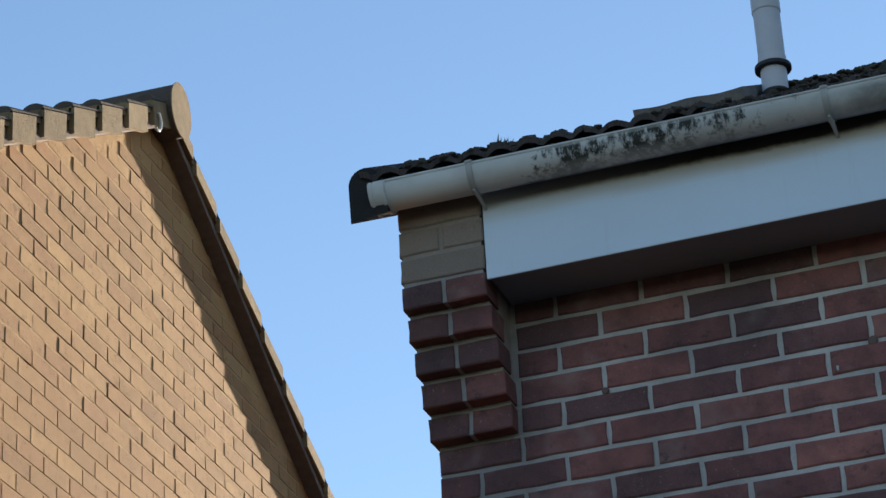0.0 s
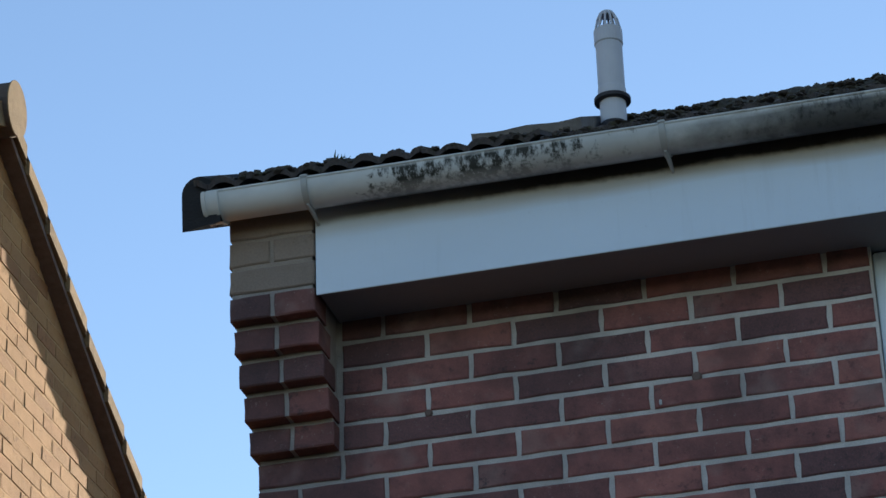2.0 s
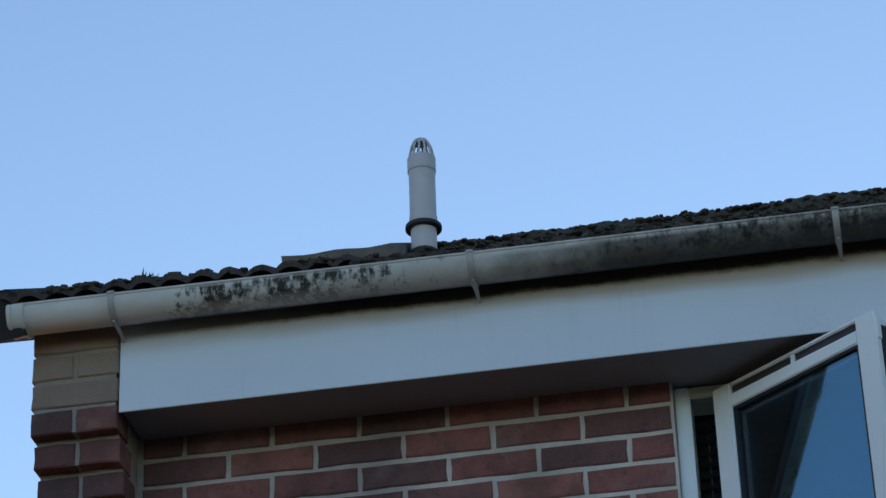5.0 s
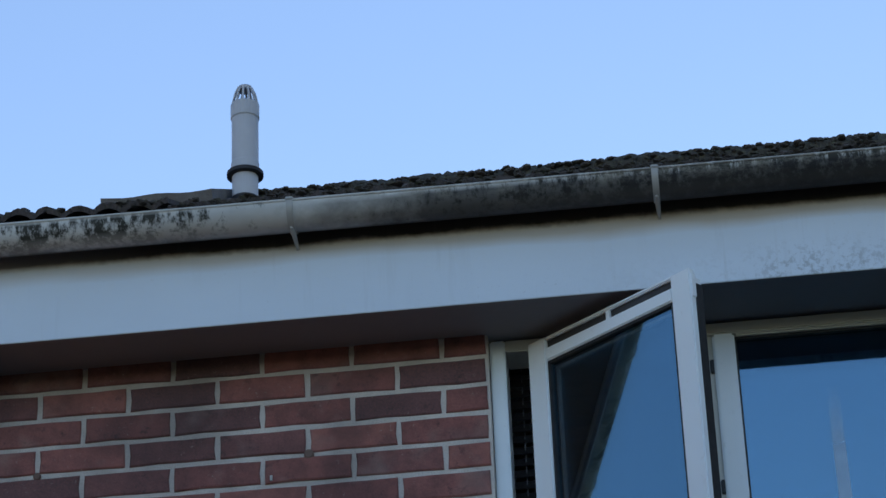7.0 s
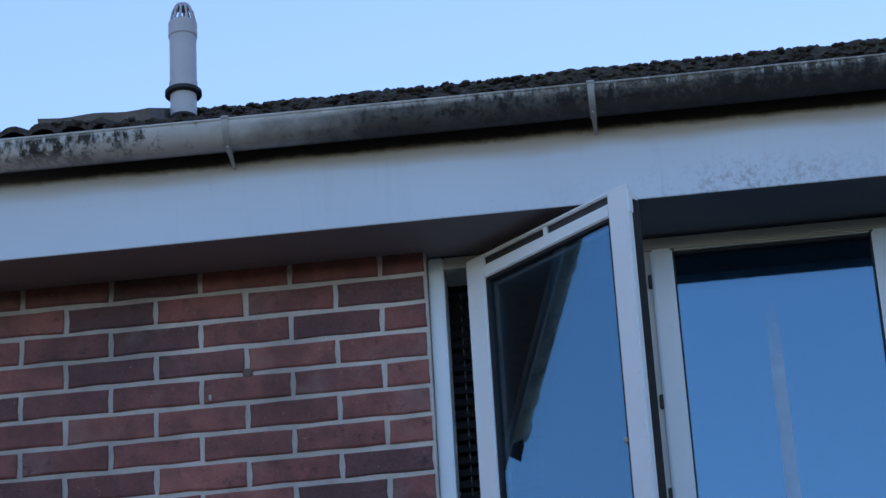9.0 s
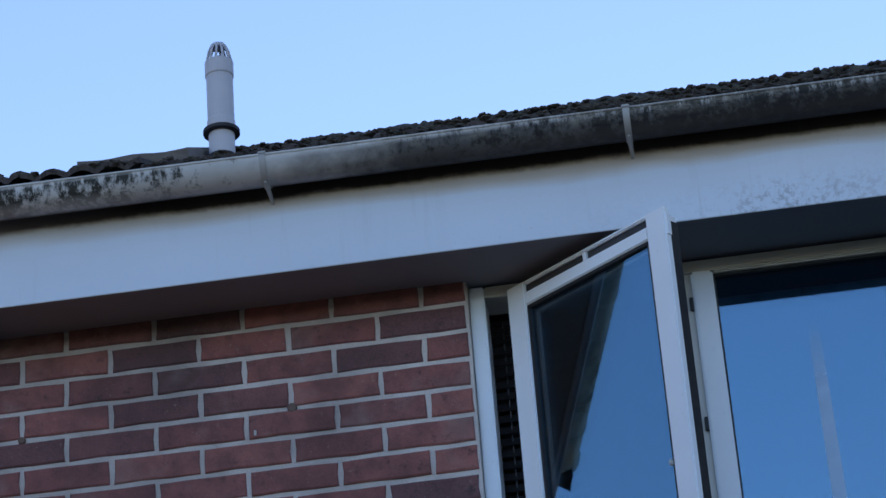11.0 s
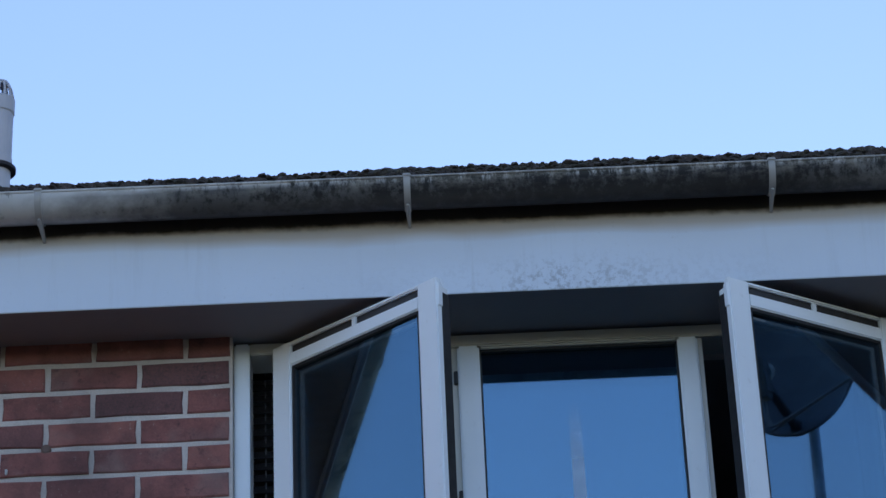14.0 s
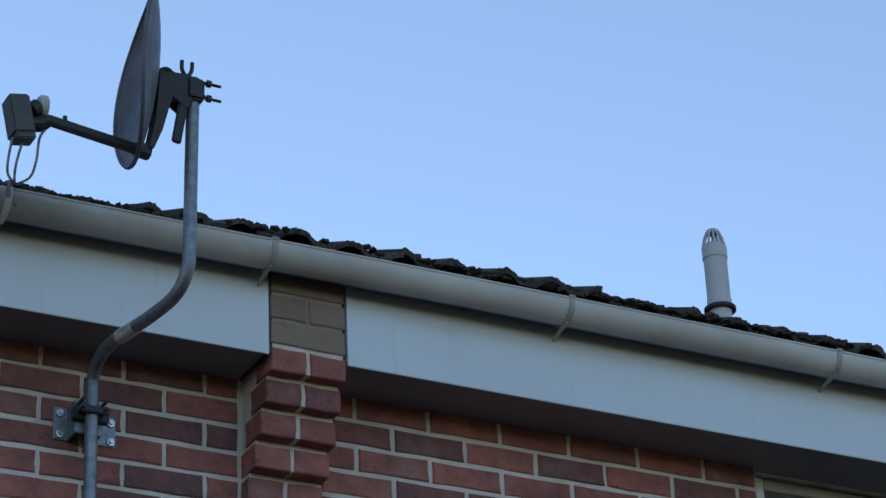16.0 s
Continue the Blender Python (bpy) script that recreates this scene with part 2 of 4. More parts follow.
def moss_material():
    a = Mat("moss", 0.97, spec=0.1)
    n = a.noise(60, 4, 0.7)
    c = a.ramp(n, [(0.3, (0.032, 0.030, 0.029)), (0.5, (0.066, 0.062, 0.054)), (0.7, (0.105, 0.112, 0.078))])
    c = a.mix(a.math("MULTIPLY", a.island(), 0.7), c, (0.09, 0.078, 0.08))
    return a.colour(c).bump(n, 1.0, 0.006).m


def plain(name, c, rough=0.6, metal=0.0, vary=0.25, scale=25, spec=0.5):
    a = Mat(name, rough, metal, spec)
    n = a.noise(scale, 4, 0.65)
    a.colour(a.mix(a.grey(n, 0.35, 0.7, 0.0, 1.0), c, tuple(v * (1 - vary) for v in c)))
    a.rough(a.grey(n, 0.3, 0.7, max(rough - 0.08, 0.02), rough + 0.1))
    return a.m


M_MOSS = moss_material()
M_LEAF = plain("weed_leaf", (0.06, 0.085, 0.03), 0.8)
M_FLUE = plain("grey_flue_plastic", (0.46, 0.48, 0.535), 0.42, vary=0.12, scale=8)
M_FLUE_RING = plain("dark_rubber_ring", (0.018, 0.018, 0.024), 0.7)
M_GALV = plain("galvanised_steel", (0.27, 0.30, 0.345), 0.5, 0.7, 0.35, 45)
M_TAPE = plain("pale_tape", (0.55, 0.56, 0.58), 0.5)
M_DISH = plain("dark_grey_dish_coating", (0.095, 0.108, 0.135), 0.45, 0.0, 0.3, 12)
M_BLACK = plain("black_plastic", (0.022, 0.022, 0.025), 0.5, vary=0.3)
M_LNB = plain("dark_grey_receiver_plastic", (0.075, 0.078, 0.085), 0.5)
M_CAP = plain("off_white_plastic", (0.55, 0.55, 0.53), 0.5)
M_CABLE = plain("grey_cable", (0.20, 0.21, 0.23), 0.5)
M_STEEL = plain("bolt_steel", (0.6, 0.6, 0.62), 0.3, 1.0)
M_GASKET = plain("black_gasket", (0.018, 0.018, 0.02), 0.6)
M_ROOM = plain("dim_room_plaster", (0.34, 0.32, 0.29), 0.9, vary=0.1, scale=3)
M_CURTAIN = plain("dark_curtain", (0.035, 0.035, 0.045), 0.95, vary=0.4, scale=60)
M_GROUND = plain("paving_and_soil", (0.05, 0.05, 0.048), 0.95, vary=0.4, scale=1.5)
M_UNDER = plain("brown_undercloak", (0.13, 0.095, 0.08), 0.9)
M_PLUG = plain("brown_filler", (0.17, 0.115, 0.095), 0.9)
M_BLOCKER = plain("dark_hedge", (0.030, 0.040, 0.022), 0.95, vary=0.5, scale=4)
M_CHANNEL = plain("grey_stay_channel", (0.05, 0.05, 0.054), 0.5, 0.3)


def glass_material():
    a = Mat("window_glass")
    t = a.t
    t.nodes.remove(a.b)
    clear = a.node("ShaderNodeBsdfTransparent")
    clear.inputs[0].default_value = (0.62, 0.66, 0.68, 1)
    gloss = a.node("ShaderNodeBsdfAnisotropic")
    gloss.inputs["Roughness"].default_value = 0.0
    gloss.inputs["Color"].default_value = (0.46, 0.78, 1, 1)
    edge = a.node("ShaderNodeLayerWeight", Blend=0.5)
    fres = a.math("ADD", a.math("MULTIPLY", a.math("POWER", edge.outputs["Facing"], 2.0), 0.75), 0.21)
    mixs = a.node("ShaderNodeMixShader")
    a.link(fres, mixs.inputs[0])
    a.link(clear.outputs[0], mixs.inputs[1])
    a.link(gloss.outputs[0], mixs.inputs[2])
    a.link(mixs.outputs[0], t.nodes["Material Output"].inputs["Surface"])
    return a.m


# pale half-clear film that fades out towards its top
def smear_material():
    a = Mat("dried_water_smear")
    t = a.t
    z = a.axis(2)
    clear = a.node("ShaderNodeBsdfTransparent")
    mixs = a.node("ShaderNodeMixShader")
    a.colour((0.90, 0.94, 0.98))
    a.link(a.math("MULTIPLY", a.grey(z, Z0 + 0.09, Z0 - 0.10, 0.0, 0.34), a.grey(a.noise(9, 2), 0.3, 0.6, 0.85, 1.0)), mixs.inputs[0])
    a.link(clear.outputs[0], mixs.inputs[1])
    a.link(a.b.outputs[0], mixs.inputs[2])
    a.link(mixs.outputs[0], t.nodes["Material Output"].inputs["Surface"])
    return a.m


M_GLASS, M_STREAK = glass_material(), smear_material()

# ---- mesh helpers ----
ORIGIN = {}


def thing(name, at, label, category, group="", kind=""):
    """An empty at its base, to carry the parts of one thing."""
    ob = new(name)
    ob.location = at
    ob.empty_display_size = 0.05
    ORIGIN[ob] = Vector(at)
    return tagged(ob, label, category, group, kind)


def mesh_of(name, bm, mats, smooth=False):
    me = bpy.data.meshes.new(name)
    bmesh.ops.recalc_face_normals(bm, faces=bm.faces)
    bm.to_mesh(me)
    bm.free()
    for m in mats if isinstance(mats, (list, tuple)) else [mats]:
        me.materials.append(m)
    if smooth:
        me.shade_smooth()
    return me


def part(name, bm, material, parent, label="", smooth=False, kind=""):
    """Links bm, given in world coordinates, as one mesh under a thing or part."""
    me = mesh_of(name, bm, material, smooth)
    o = ORIGIN[parent]
    me.transform(Matrix.Translation(-o))
    ob = new(name, me)
    ob.parent = parent
    ORIGIN[ob] = o
    return tagged(ob, label, kind=kind)


def solo(name, bm, material, label, category, kind="", smooth=False, group=""):
    """A thing of one mesh, given in world coordinates."""
    ob = new(name, mesh_of(name, bm, material, smooth))
    ORIGIN[ob] = Vector((0, 0, 0))
    return tagged(ob, label, category, group, kind)


def box(bm, x0, x1, y0, y1, z0, z1, bevel=0.0):
    """A box in metres; z is counted from the brick datum."""
    vs = [bm.verts.new((x, y, z + Z0)) for x in (x0, x1) for y in (y0, y1) for z in (z0, z1)]
    fs = [bm.faces.new([vs[i] for i in f]) for f in ((0, 1, 3, 2), (4, 6, 7, 5), (0, 4, 5, 1), (2, 3, 7, 6), (0, 2, 6, 4), (1, 5, 7, 3))]
    if bevel:
        bmesh.ops.bevel(bm, geom=list({e for f in fs for e in f.edges}), offset=bevel, segments=2, affect="EDGES")
    return bm


def boxes(*dims, bevel=0.0):
    bm = bmesh.new()
    for d in dims:
        box(bm, *d, bevel=bevel)
    return bm


def oriented(bm, m, sx, sy, sz, bevel=0.0):
    """A box of the given half sizes under the matrix m."""
    vs = [bm.verts.new(m @ Vector((x, y, z))) for x in (-sx, sx) for y in (-sy, sy) for z in (-sz, sz)]
    fs = [bm.faces.new([vs[i] for i in f]) for f in ((0, 1, 3, 2), (4, 6, 7, 5), (0, 4, 5, 1), (2, 3, 7, 6), (0, 2, 6, 4), (1, 5, 7, 3))]
    if bevel:
        bmesh.ops.bevel(bm, geom=list({e for f in fs for e in f.edges}), offset=bevel, segments=2, affect="EDGES")
    return bm


def tube(bm, pts, radius, seg=16, cap=True):
    """A round bar along points (z from the datum); radius is a number or one for each point."""
    pts = [Vector((p[0], p[1], p[2] + Z0)) for p in pts]
    rad = radius if isinstance(radius, (list, tuple)) else [radius] * len(pts)
    rings, side = [], None
    for i, p in enumerate(pts):
        d = (pts[min(i + 1, len(pts) - 1)] - pts[max(i - 1, 0)]).normalized()
        if side is None:
            side = d.cross(Vector((0.3, 0.9, 0.31))).normalized()
        side = (side - d * side.dot(d)).normalized()
        up = d.cross(side)
        rings.append([bm.verts.new(p + (side * math.cos(a) + up * math.sin(a)) * rad[i]) for a in (2 * math.pi * k / seg for k in range(seg))])
    for r0, r1 in zip(rings, rings[1:]):
        for k in range(seg):
            bm.faces.new((r0[k], r0[(k + 1) % seg], r1[(k + 1) % seg], r1[k]))
    if cap:
        bm.faces.new(rings[0])
        bm.faces.new(rings[-1])
    return bm


def smooth_path(pts, n=8):
    """Points rounded into a Catmull-Rom line."""
    out, p = [], [Vector(q) for q in (pts[0], *pts, pts[-1])]
    for i in range(1, len(p) - 2):
        for k in range(n):
            t = k / n
            out.append(0.5 * (2 * p[i] + (p[i + 1] - p[i - 1]) * t + (2 * p[i - 1] - 5 * p[i] + 4 * p[i + 1] - p[i + 2]) * t * t
                              + (3 * p[i] - p[i - 1] - 3 * p[i + 1] + p[i + 2]) * t ** 3))
    return [tuple(v) for v in out + [p[-2]]]


def sheet(bm, ring_a, ring_b):
    """Quads between two equally long rows of points."""
    a, b = [bm.verts.new(p) for p in ring_a], [bm.verts.new(p) for p in ring_b]
    for k in range(len(a) - 1):
        bm.faces.new((a[k], a[k + 1], b[k + 1], b[k]))
    return a, b


def extrude_profile(bm, profile, place, steps):
    """A closed profile of (u, v) swept over steps; place(u, v, s) gives the world point."""
    rings = [[bm.verts.new(place(u, v, s)) for u, v in profile] for s in steps]
    n = len(profile)
    for r0, r1 in zip(rings, rings[1:]):
        for k in range(n):
            bm.faces.new((r0[k], r0[(k + 1) % n], r1[(k + 1) % n], r1[k]))
    bm.faces.new(rings[0])
    bm.faces.new(rings[-1])
    return bm

# ---- ground ----
bm = bmesh.new()
bmesh.ops.create_grid(bm, x_segments=40, y_segments=40, size=900)
solo("ground", bm, M_GROUND, "bare paved and earthen ground round the houses", "ground", "structure")

# hedge shape out of view, added to hold back sky light near the horizon
bm = bmesh.new()
extrude_profile(bm, [(-14.0, -4.36), (-13.7, 0.0), (-14.2, 0.75), (-15.2, 0.8), (-15.6, 0.0), (-15.6, -4.36)], lambda u, v, s: (s, u + 0.3 * math.sin(s * 0.9), v + Z0 + 0.15 * math.sin(s * 1.7)), [-30 + k for k in range(65)])
solo("backdrop_hedge", bm, M_BLOCKER, "unseen dark hedge added behind the viewpoint to block low sky light", "hedge", "structure")

# ---- bricks ----
BRICKS = {}


def brick_mesh(length, mat, variant, height=0.065, depth=0.05):
    """A brick with chipped, chamfered front edges; its front is at y 0."""
    key = (round(length, 3), mat.name, variant, height, depth)
    if key not in BRICKS:
        rnd = random.Random(str(key))
        me = bpy.data.meshes.new("brick")
        j = lambda s=0.0020: rnd.uniform(-s, s)
        nx = 3 if length > 0.12 else 2
        e = 0.0013 if mat is M_RED else 0.0
        length, height = length - 2 * e, height - 2 * e
        line = [(length * k / nx, 0.0) for k in range(nx)] + [(length, 0.0), (length, height / 2)]
        line += [(length * (1 - k / nx), height) for k in range(nx)] + [(0.0, height), (0.0, height / 2)]
        outer = [(x + j(), z + j()) for x, z in line]  # e of mortar is left all round
        c = 0.0013 if mat is M_GOLD else 0.0030
        mx, mz, n = length / 2, height / 2, len(outer)
        v = [(x + (c + abs(j(0.002))) * (1 if x < mx * 0.3 else -1 if x > mx * 1.7 else 0), j(0.0007),
              z + (c + abs(j(0.002))) * (1 if z < mz * 0.5 else -1 if z > mz * 1.5 else 0)) for x, z in outer]
        v += [(x, c, z) for x, z in outer] + [(x, depth, z) for x, z in outer]
        f = [tuple(range(n))]
        for a, b in ((0, n), (n, 2 * n)):
            f += [(a + k, b + k, b + (k + 1) % n, a + (k + 1) % n) for k in range(n)]
        me.from_pydata([(x + e, y, z + e) for x, y, z in v], [], f)
        me.materials.append(mat)
        BRICKS[key] = me
    return BRICKS[key]


def courses(x0, x1, rows, phase, pitch=0.225, course=0.075, joint=0.010):
    """Stretcher bond: (x, z, length) of each brick; odd rows are shifted by half a brick."""
    out = []
    for i in rows:
        p = phase + (pitch / 2 if i % 2 else 0.0)
        k = math.floor((x0 - p) / pitch)
        while p + k * pitch < x1:
            a, b = max(p + k * pitch + joint / 2, x0), min(p + (k + 1) * pitch - joint / 2, x1)
            if b - a > 0.03:
                out.append((a, i * course + joint / 2, b - a))
            k += 1
    return out


def lay(parent, bricks, mat, y=0.0, turn=None):
    """Single bricks as parts of a wall; turn maps wall coordinates to the world."""
    rnd = random.Random(len(bricks))
    for x, z, l in bricks:
        ob = new("brick", brick_mesh(l, mat, rnd.randrange(7) if l > 0.2 else 0))
        ob.parent = parent
        m = Matrix.Translation((x, y + rnd.uniform(-0.0018, 0.0012), z + Z0)) @ Matrix.Rotation(rnd.uniform(-0.006, 0.006), 4, "Z")
        if turn is not None:
            m = turn @ m
        ob.matrix_basis = Matrix.Translation(-ORIGIN[parent]) @ m


def brick_field(name, parent, bricks, mat, y=0.0, turn=None, depth=0.02, height=0.065):
    """The rest of a brick face as one mesh."""
    v, f = [], []
    for x, z, l in bricks:
        n = len(v)
        v += [(x + a * l, y + b * depth, z + Z0 + c * height) for b in (0, 1) for a, c in ((0, 0), (1, 0), (1, 1), (0, 1))]
        f += [(n, n + 1, n + 2, n + 3)] + [(n + k, n + 4 + k, n + 4 + (k + 1) % 4, n + (k + 1) % 4) for k in range(4)]
    me = bpy.data.meshes.new(name)
    me.from_pydata(v, [], f)
    me.transform((Matrix.Translation(-ORIGIN[parent])) @ (turn if turn is not None else Matrix.Identity(4)))
    me.materials.append(mat)
    ob = new(name, me)
    ob.parent = parent
    return tagged(ob, kind="stuff")


# ---- the house with the window: walls ----
BACK, FAR = 8.0, 9.6
WIN_Z0, WIN_Z1 = -0.98, 0.2575
wall_front = solo("wall_front", boxes(
    (-1.118, 0.452, 0.0048, 0.25, -4.35, 0.50), (0.452, 2.172, 0.0048, 0.25, -4.35, WIN_Z0), (0.452, 2.172, 0.02, 0.25, WIN_Z1 + 0.03, 0.50),
    (2.172, 3.683, 0.0048, 0.25, -4.35, 0.50)),
    M_MORTAR, "red brick house front in stretcher bond with grey mortar", "wall", "structure")
wall_next = solo("wall_front_next", boxes(
    (3.684, 5.185, 0.0048, 0.25, -4.35, 0.50), (5.185, 6.9, 0.0048, 0.25, -4.35, WIN_Z0), (5.185, 6.9, 0.02, 0.25, WIN_Z1 + 0.03, 0.50),
    (6.9, FAR, 0.0048, 0.25, -4.35, 0.50)),
    M_MORTAR, "red brick front of the adjoining house", "wall", "structure")
wall_gable = bmesh.new()
RIDGE_Y = 4.0
SLOPE = 0.545
extrude_profile(wall_gable, [(0.251, -4.35), (BACK, -4.35), (BACK, 0.52), (RIDGE_Y, 0.52 + SLOPE * 3.9), (0.251, 0.52 + SLOPE * 0.25)],
                lambda u, v, s: (s, u, v + Z0), (-1.117, -0.87))
wall_gable = solo("wall_gable", wall_gable, M_MORTAR, "red brick gable end of the house", "wall", "structure")
solo("wall_back", boxes((-0.869, FAR, BACK - 0.25, BACK, -4.35, 0.5)), M_MORTAR, "brick back wall of the house", "wall", "structure")
solo("wall_far", boxes((FAR + 0.001, FAR + 0.25, 0.006, BACK, -4.35, 0.5)), M_MORTAR, "brick end wall of the adjoining house", "wall", "structure")
solo("wall_party", boxes((3.60, 3.76, 0.251, BACK - 0.251, -4.34, 0.44)), M_ROOM, "plastered party wall between the two houses", "wall", "structure")
solo("floor", boxes((-0.868, 3.599, 0.252, BACK - 0.252, -2.05, -1.85)), M_ROOM, "upper floor of the house behind the window", "floor", "structure")
solo("ceiling", boxes((-0.868, 3.599, 0.252, BACK - 0.252, 0.33, 0.42)), M_ROOM, "plain plaster ceiling of the dim room", "ceiling", "structure")
solo("floor_next", boxes((3.761, FAR - 0.002, 0.252, BACK - 0.252, -2.05, -1.85)), M_ROOM, "upper floor of the adjoining house", "floor", "structure")
solo("ceiling_next", boxes((3.761, FAR - 0.002, 0.252, BACK - 0.252, 0.33, 0.42)), M_ROOM, "plain plaster ceiling of the adjoining house", "ceiling", "structure")
solo("wall_room", boxes((-0.868, 3.599, 3.6, 3.7, -1.849, 0.329)), M_ROOM, "plastered inner wall of the dim room", "wall", "structure")

# ---- corbelled piers at the two ends of the fascia ----
STEPS = [(-1, 0.044), (0, 0.088), (1, 0.128), (2, 0.165), (3, 0.200)]


def pier(x0, x1, label):
    """Brick courses that step out one over another, with three buff courses on top."""
    p = thing("corbelled_pier", (x0, 0, Z0 - 0.075), label, "brick pier", "corbelled piers")
    core = bmesh.new()
    stair = [(0.005, -0.0675)]
    for i, out in STEPS:
        stair += [(0.006 - out, i * 0.075 + 0.0075), (0.006 - out, (i + 1) * 0.075 + 0.0074)]
    extrude_profile(core, stair + [(0.005, 0.3074)], lambda u, v, s: (s, u, v + Z0), (x0 + 0.006, x1 - 0.006))
    part("mortar_core", core, M_MORTAR, p)
    part("buff_core", boxes((x0 + 0.006, x1 - 0.006, -0.195, 0.005, 0.3076, 0.53)), M_MORTAR_B, p, "sandy mortar behind the buff courses")
    rnd = random.Random(int(x0 * 10))
    mid = (x0 + x1) / 2
    for i, out in STEPS:
        for a, b in ((x0, mid - 0.005), (mid + 0.005, x1)):
            ob = new("brick", brick_mesh(b - a, M_RED, rnd.randrange(3), depth=0.10 if out > 0.1 else 0.04 + out))
            ob.parent = p
            ob.location = Vector((a, -out, i * 0.075 + 0.004 + Z0)) - ORIGIN[p]
    for i in (4, 5, 6):
        cuts = [(x0, x1)] if i != 5 else [(x0, mid - 0.005), (mid + 0.005, x1)]
        for a, b in cuts:
            ob = new("brick", brick_mesh(b - a, M_BUFF, rnd.randrange(3), depth=0.10))
            ob.parent = p
            ob.location = Vector((a, -0.200, i * 0.075 + 0.005 + Z0)) - ORIGIN[p]
    return p


pier(-1.130, -0.907, "stepped red brick corbel with buff top courses, holding the gutter end")
pier(3.577, 3.790, "stepped red brick corbel with buff courses between two fascias")

# ---- roofs ----
ANG = math.atan(SLOPE)
CA, SA = math.cos(ANG), math.sin(ANG)
EAVE_Y, EAVE_Z = -0.29, 0.537


def roof_point(x, v, w, drop=0.0):
    """A point v metres up the slope from the eave and w metres over it."""
    return Vector((x, EAVE_Y + v * CA - w * SA, EAVE_Z - drop + v * SA + w * CA + Z0))


def roll(u, pitch=0.075):
    """Height of a rolled tile's top over its pan, at u metres across."""
    d = abs(((u + pitch / 2) % pitch) - pitch / 2)
    if pitch < 0.1:
        return 0.017 * math.cos(min(d / 0.034, 1.0) * math.pi / 2) ** 0.8
    return 0.026 * math.cos(min(d / 0.045, 1.0) * math.pi / 2) ** 0.8


def tile_mesh(seed, pitch):
    rnd = random.Random(seed)
    bm = bmesh.new()
    us = [0.30 * k / 36 for k in range(37)]
    rows = []
    for v in (0.0, 0.012, 0.2, 0.41):
        tilt = 0.021 * (1 - v / 0.34)
        rag = [rnd.uniform(-0.005, 0.005) if v < 0.1 else 0.0 for _ in us]
        rows.append([(u, v + r, tilt + roll(u, pitch) + 0.013 + (rnd.uniform(-0.004, 0.003) if v < 0.1 else 0), tilt + roll(u, pitch) * 0.9) for u, r in zip(us, rag)])
    top = [[bm.verts.new(Vector((u, v * CA - t * SA, v * SA + t * CA))) for u, v, t, b in r] for r in rows]
    bot = [[bm.verts.new(Vector((u, v * CA - b * SA, v * SA + b * CA))) for u, v, t, b in r] for r in rows]
    for grid in (top, bot):
        for r0, r1 in zip(grid, grid[1:]):
            for k in range(36):
                bm.faces.new((r0[k], r0[k + 1], r1[k + 1], r1[k]))
    for k in range(36):
        bm.faces.new((top[0][k], top[0][k + 1], bot[0][k + 1], bot[0][k]))
    for k in (0, 36):
        for a in range(3):
            bm.faces.new((top[a][k], top[a + 1][k], bot[a + 1][k], bot[a][k]))
    return mesh_of("tile", bm, M_TILE)


TILES = [tile_mesh(s, 0.075) for s in range(5)]
BROAD = [tile_mesh(s, 0.15) for s in range(5, 9)]


def sag(x):
    """The gutter and fascia hang a little low in the middle of the run."""
    return -0.010 * max(0.0, 1 - ((x - 1.5) / 2.6) ** 2)


def roof(name, x0, n, drop, label, broad_from):
    """A tiled roof: three lower courses of single tiles, the rest in one mesh."""
    x1 = x0 + n * 0.30
    deck = bmesh.new()
    top_v = (RIDGE_Y - EAVE_Y) / CA
    extrude_profile(deck, [(0.05, -0.012), (top_v, -0.012), (top_v, -0.10), (0.05, -0.05)], lambda u, v, s: roof_point(s, u, v, drop), (x0 + 0.02, x1 - 0.02))
    extrude_profile(deck, [(RIDGE_Y + 0.001, RIDGE_Z - 0.012), (BACK + 0.3, RIDGE_Z - SLOPE * (BACK + 0.3 - RIDGE_Y)), (BACK + 0.3, RIDGE_Z - SLOPE * (BACK + 0.3 - RIDGE_Y) - 0.08), (RIDGE_Y + 0.001, RIDGE_Z - 0.1)],
                    lambda u, v, s: (s, u, v + Z0 - drop), (x0 + 0.02, x1 - 0.02))
    r = solo(name, deck, M_TILEJ, label, "roof", "structure")
    rnd = random.Random(n)
    field = bmesh.new()
    for row in range(14):
        for k in range(n):
            low = 0.019 if x0 < 0 and 3 <= k < 15 and row < 3 else 0.0  # the worn eave has sunk into the gutter
            jut = 2.5 if k >= broad_from else 1.0
            m = Matrix.Translation(roof_point(x0 + k * 0.30, row * 0.34 + jut * rnd.uniform(-0.008, 0.008), jut * rnd.uniform(-0.002, 0.003) - low, drop - (sag(x0 + k * 0.30 + 0.15) if x0 < 0 and row < 5 else 0.0))) @ Matrix.Rotation(jut * rnd.uniform(-0.012, 0.012), 4, "Y")
            if row < 3:
                ob = new("tile", rnd.choice(TILES if k < broad_from else BROAD))
                ob.parent = r
                ob.matrix_basis = m
            else:
                n0 = len(field.verts)
                field.from_mesh(TILES[row % 5] if k < broad_from else BROAD[row % 4])
                field.verts.ensure_lookup_table()
                for v in field.verts[n0:]:
                    v.co = m @ v.co
    me = mesh_of("tile_courses", field, M_TILEJ)
    ob = new("tile_courses", me)
    ob.parent = r
    tagged(ob, kind="stuff")
    return r


RIDGE_Z = EAVE_Z + SLOPE * (RIDGE_Y - EAVE_Y)
roof("roof", -1.19, 17, 0.0, "dark double-roll concrete tile roof, mossy along the eave", 15)
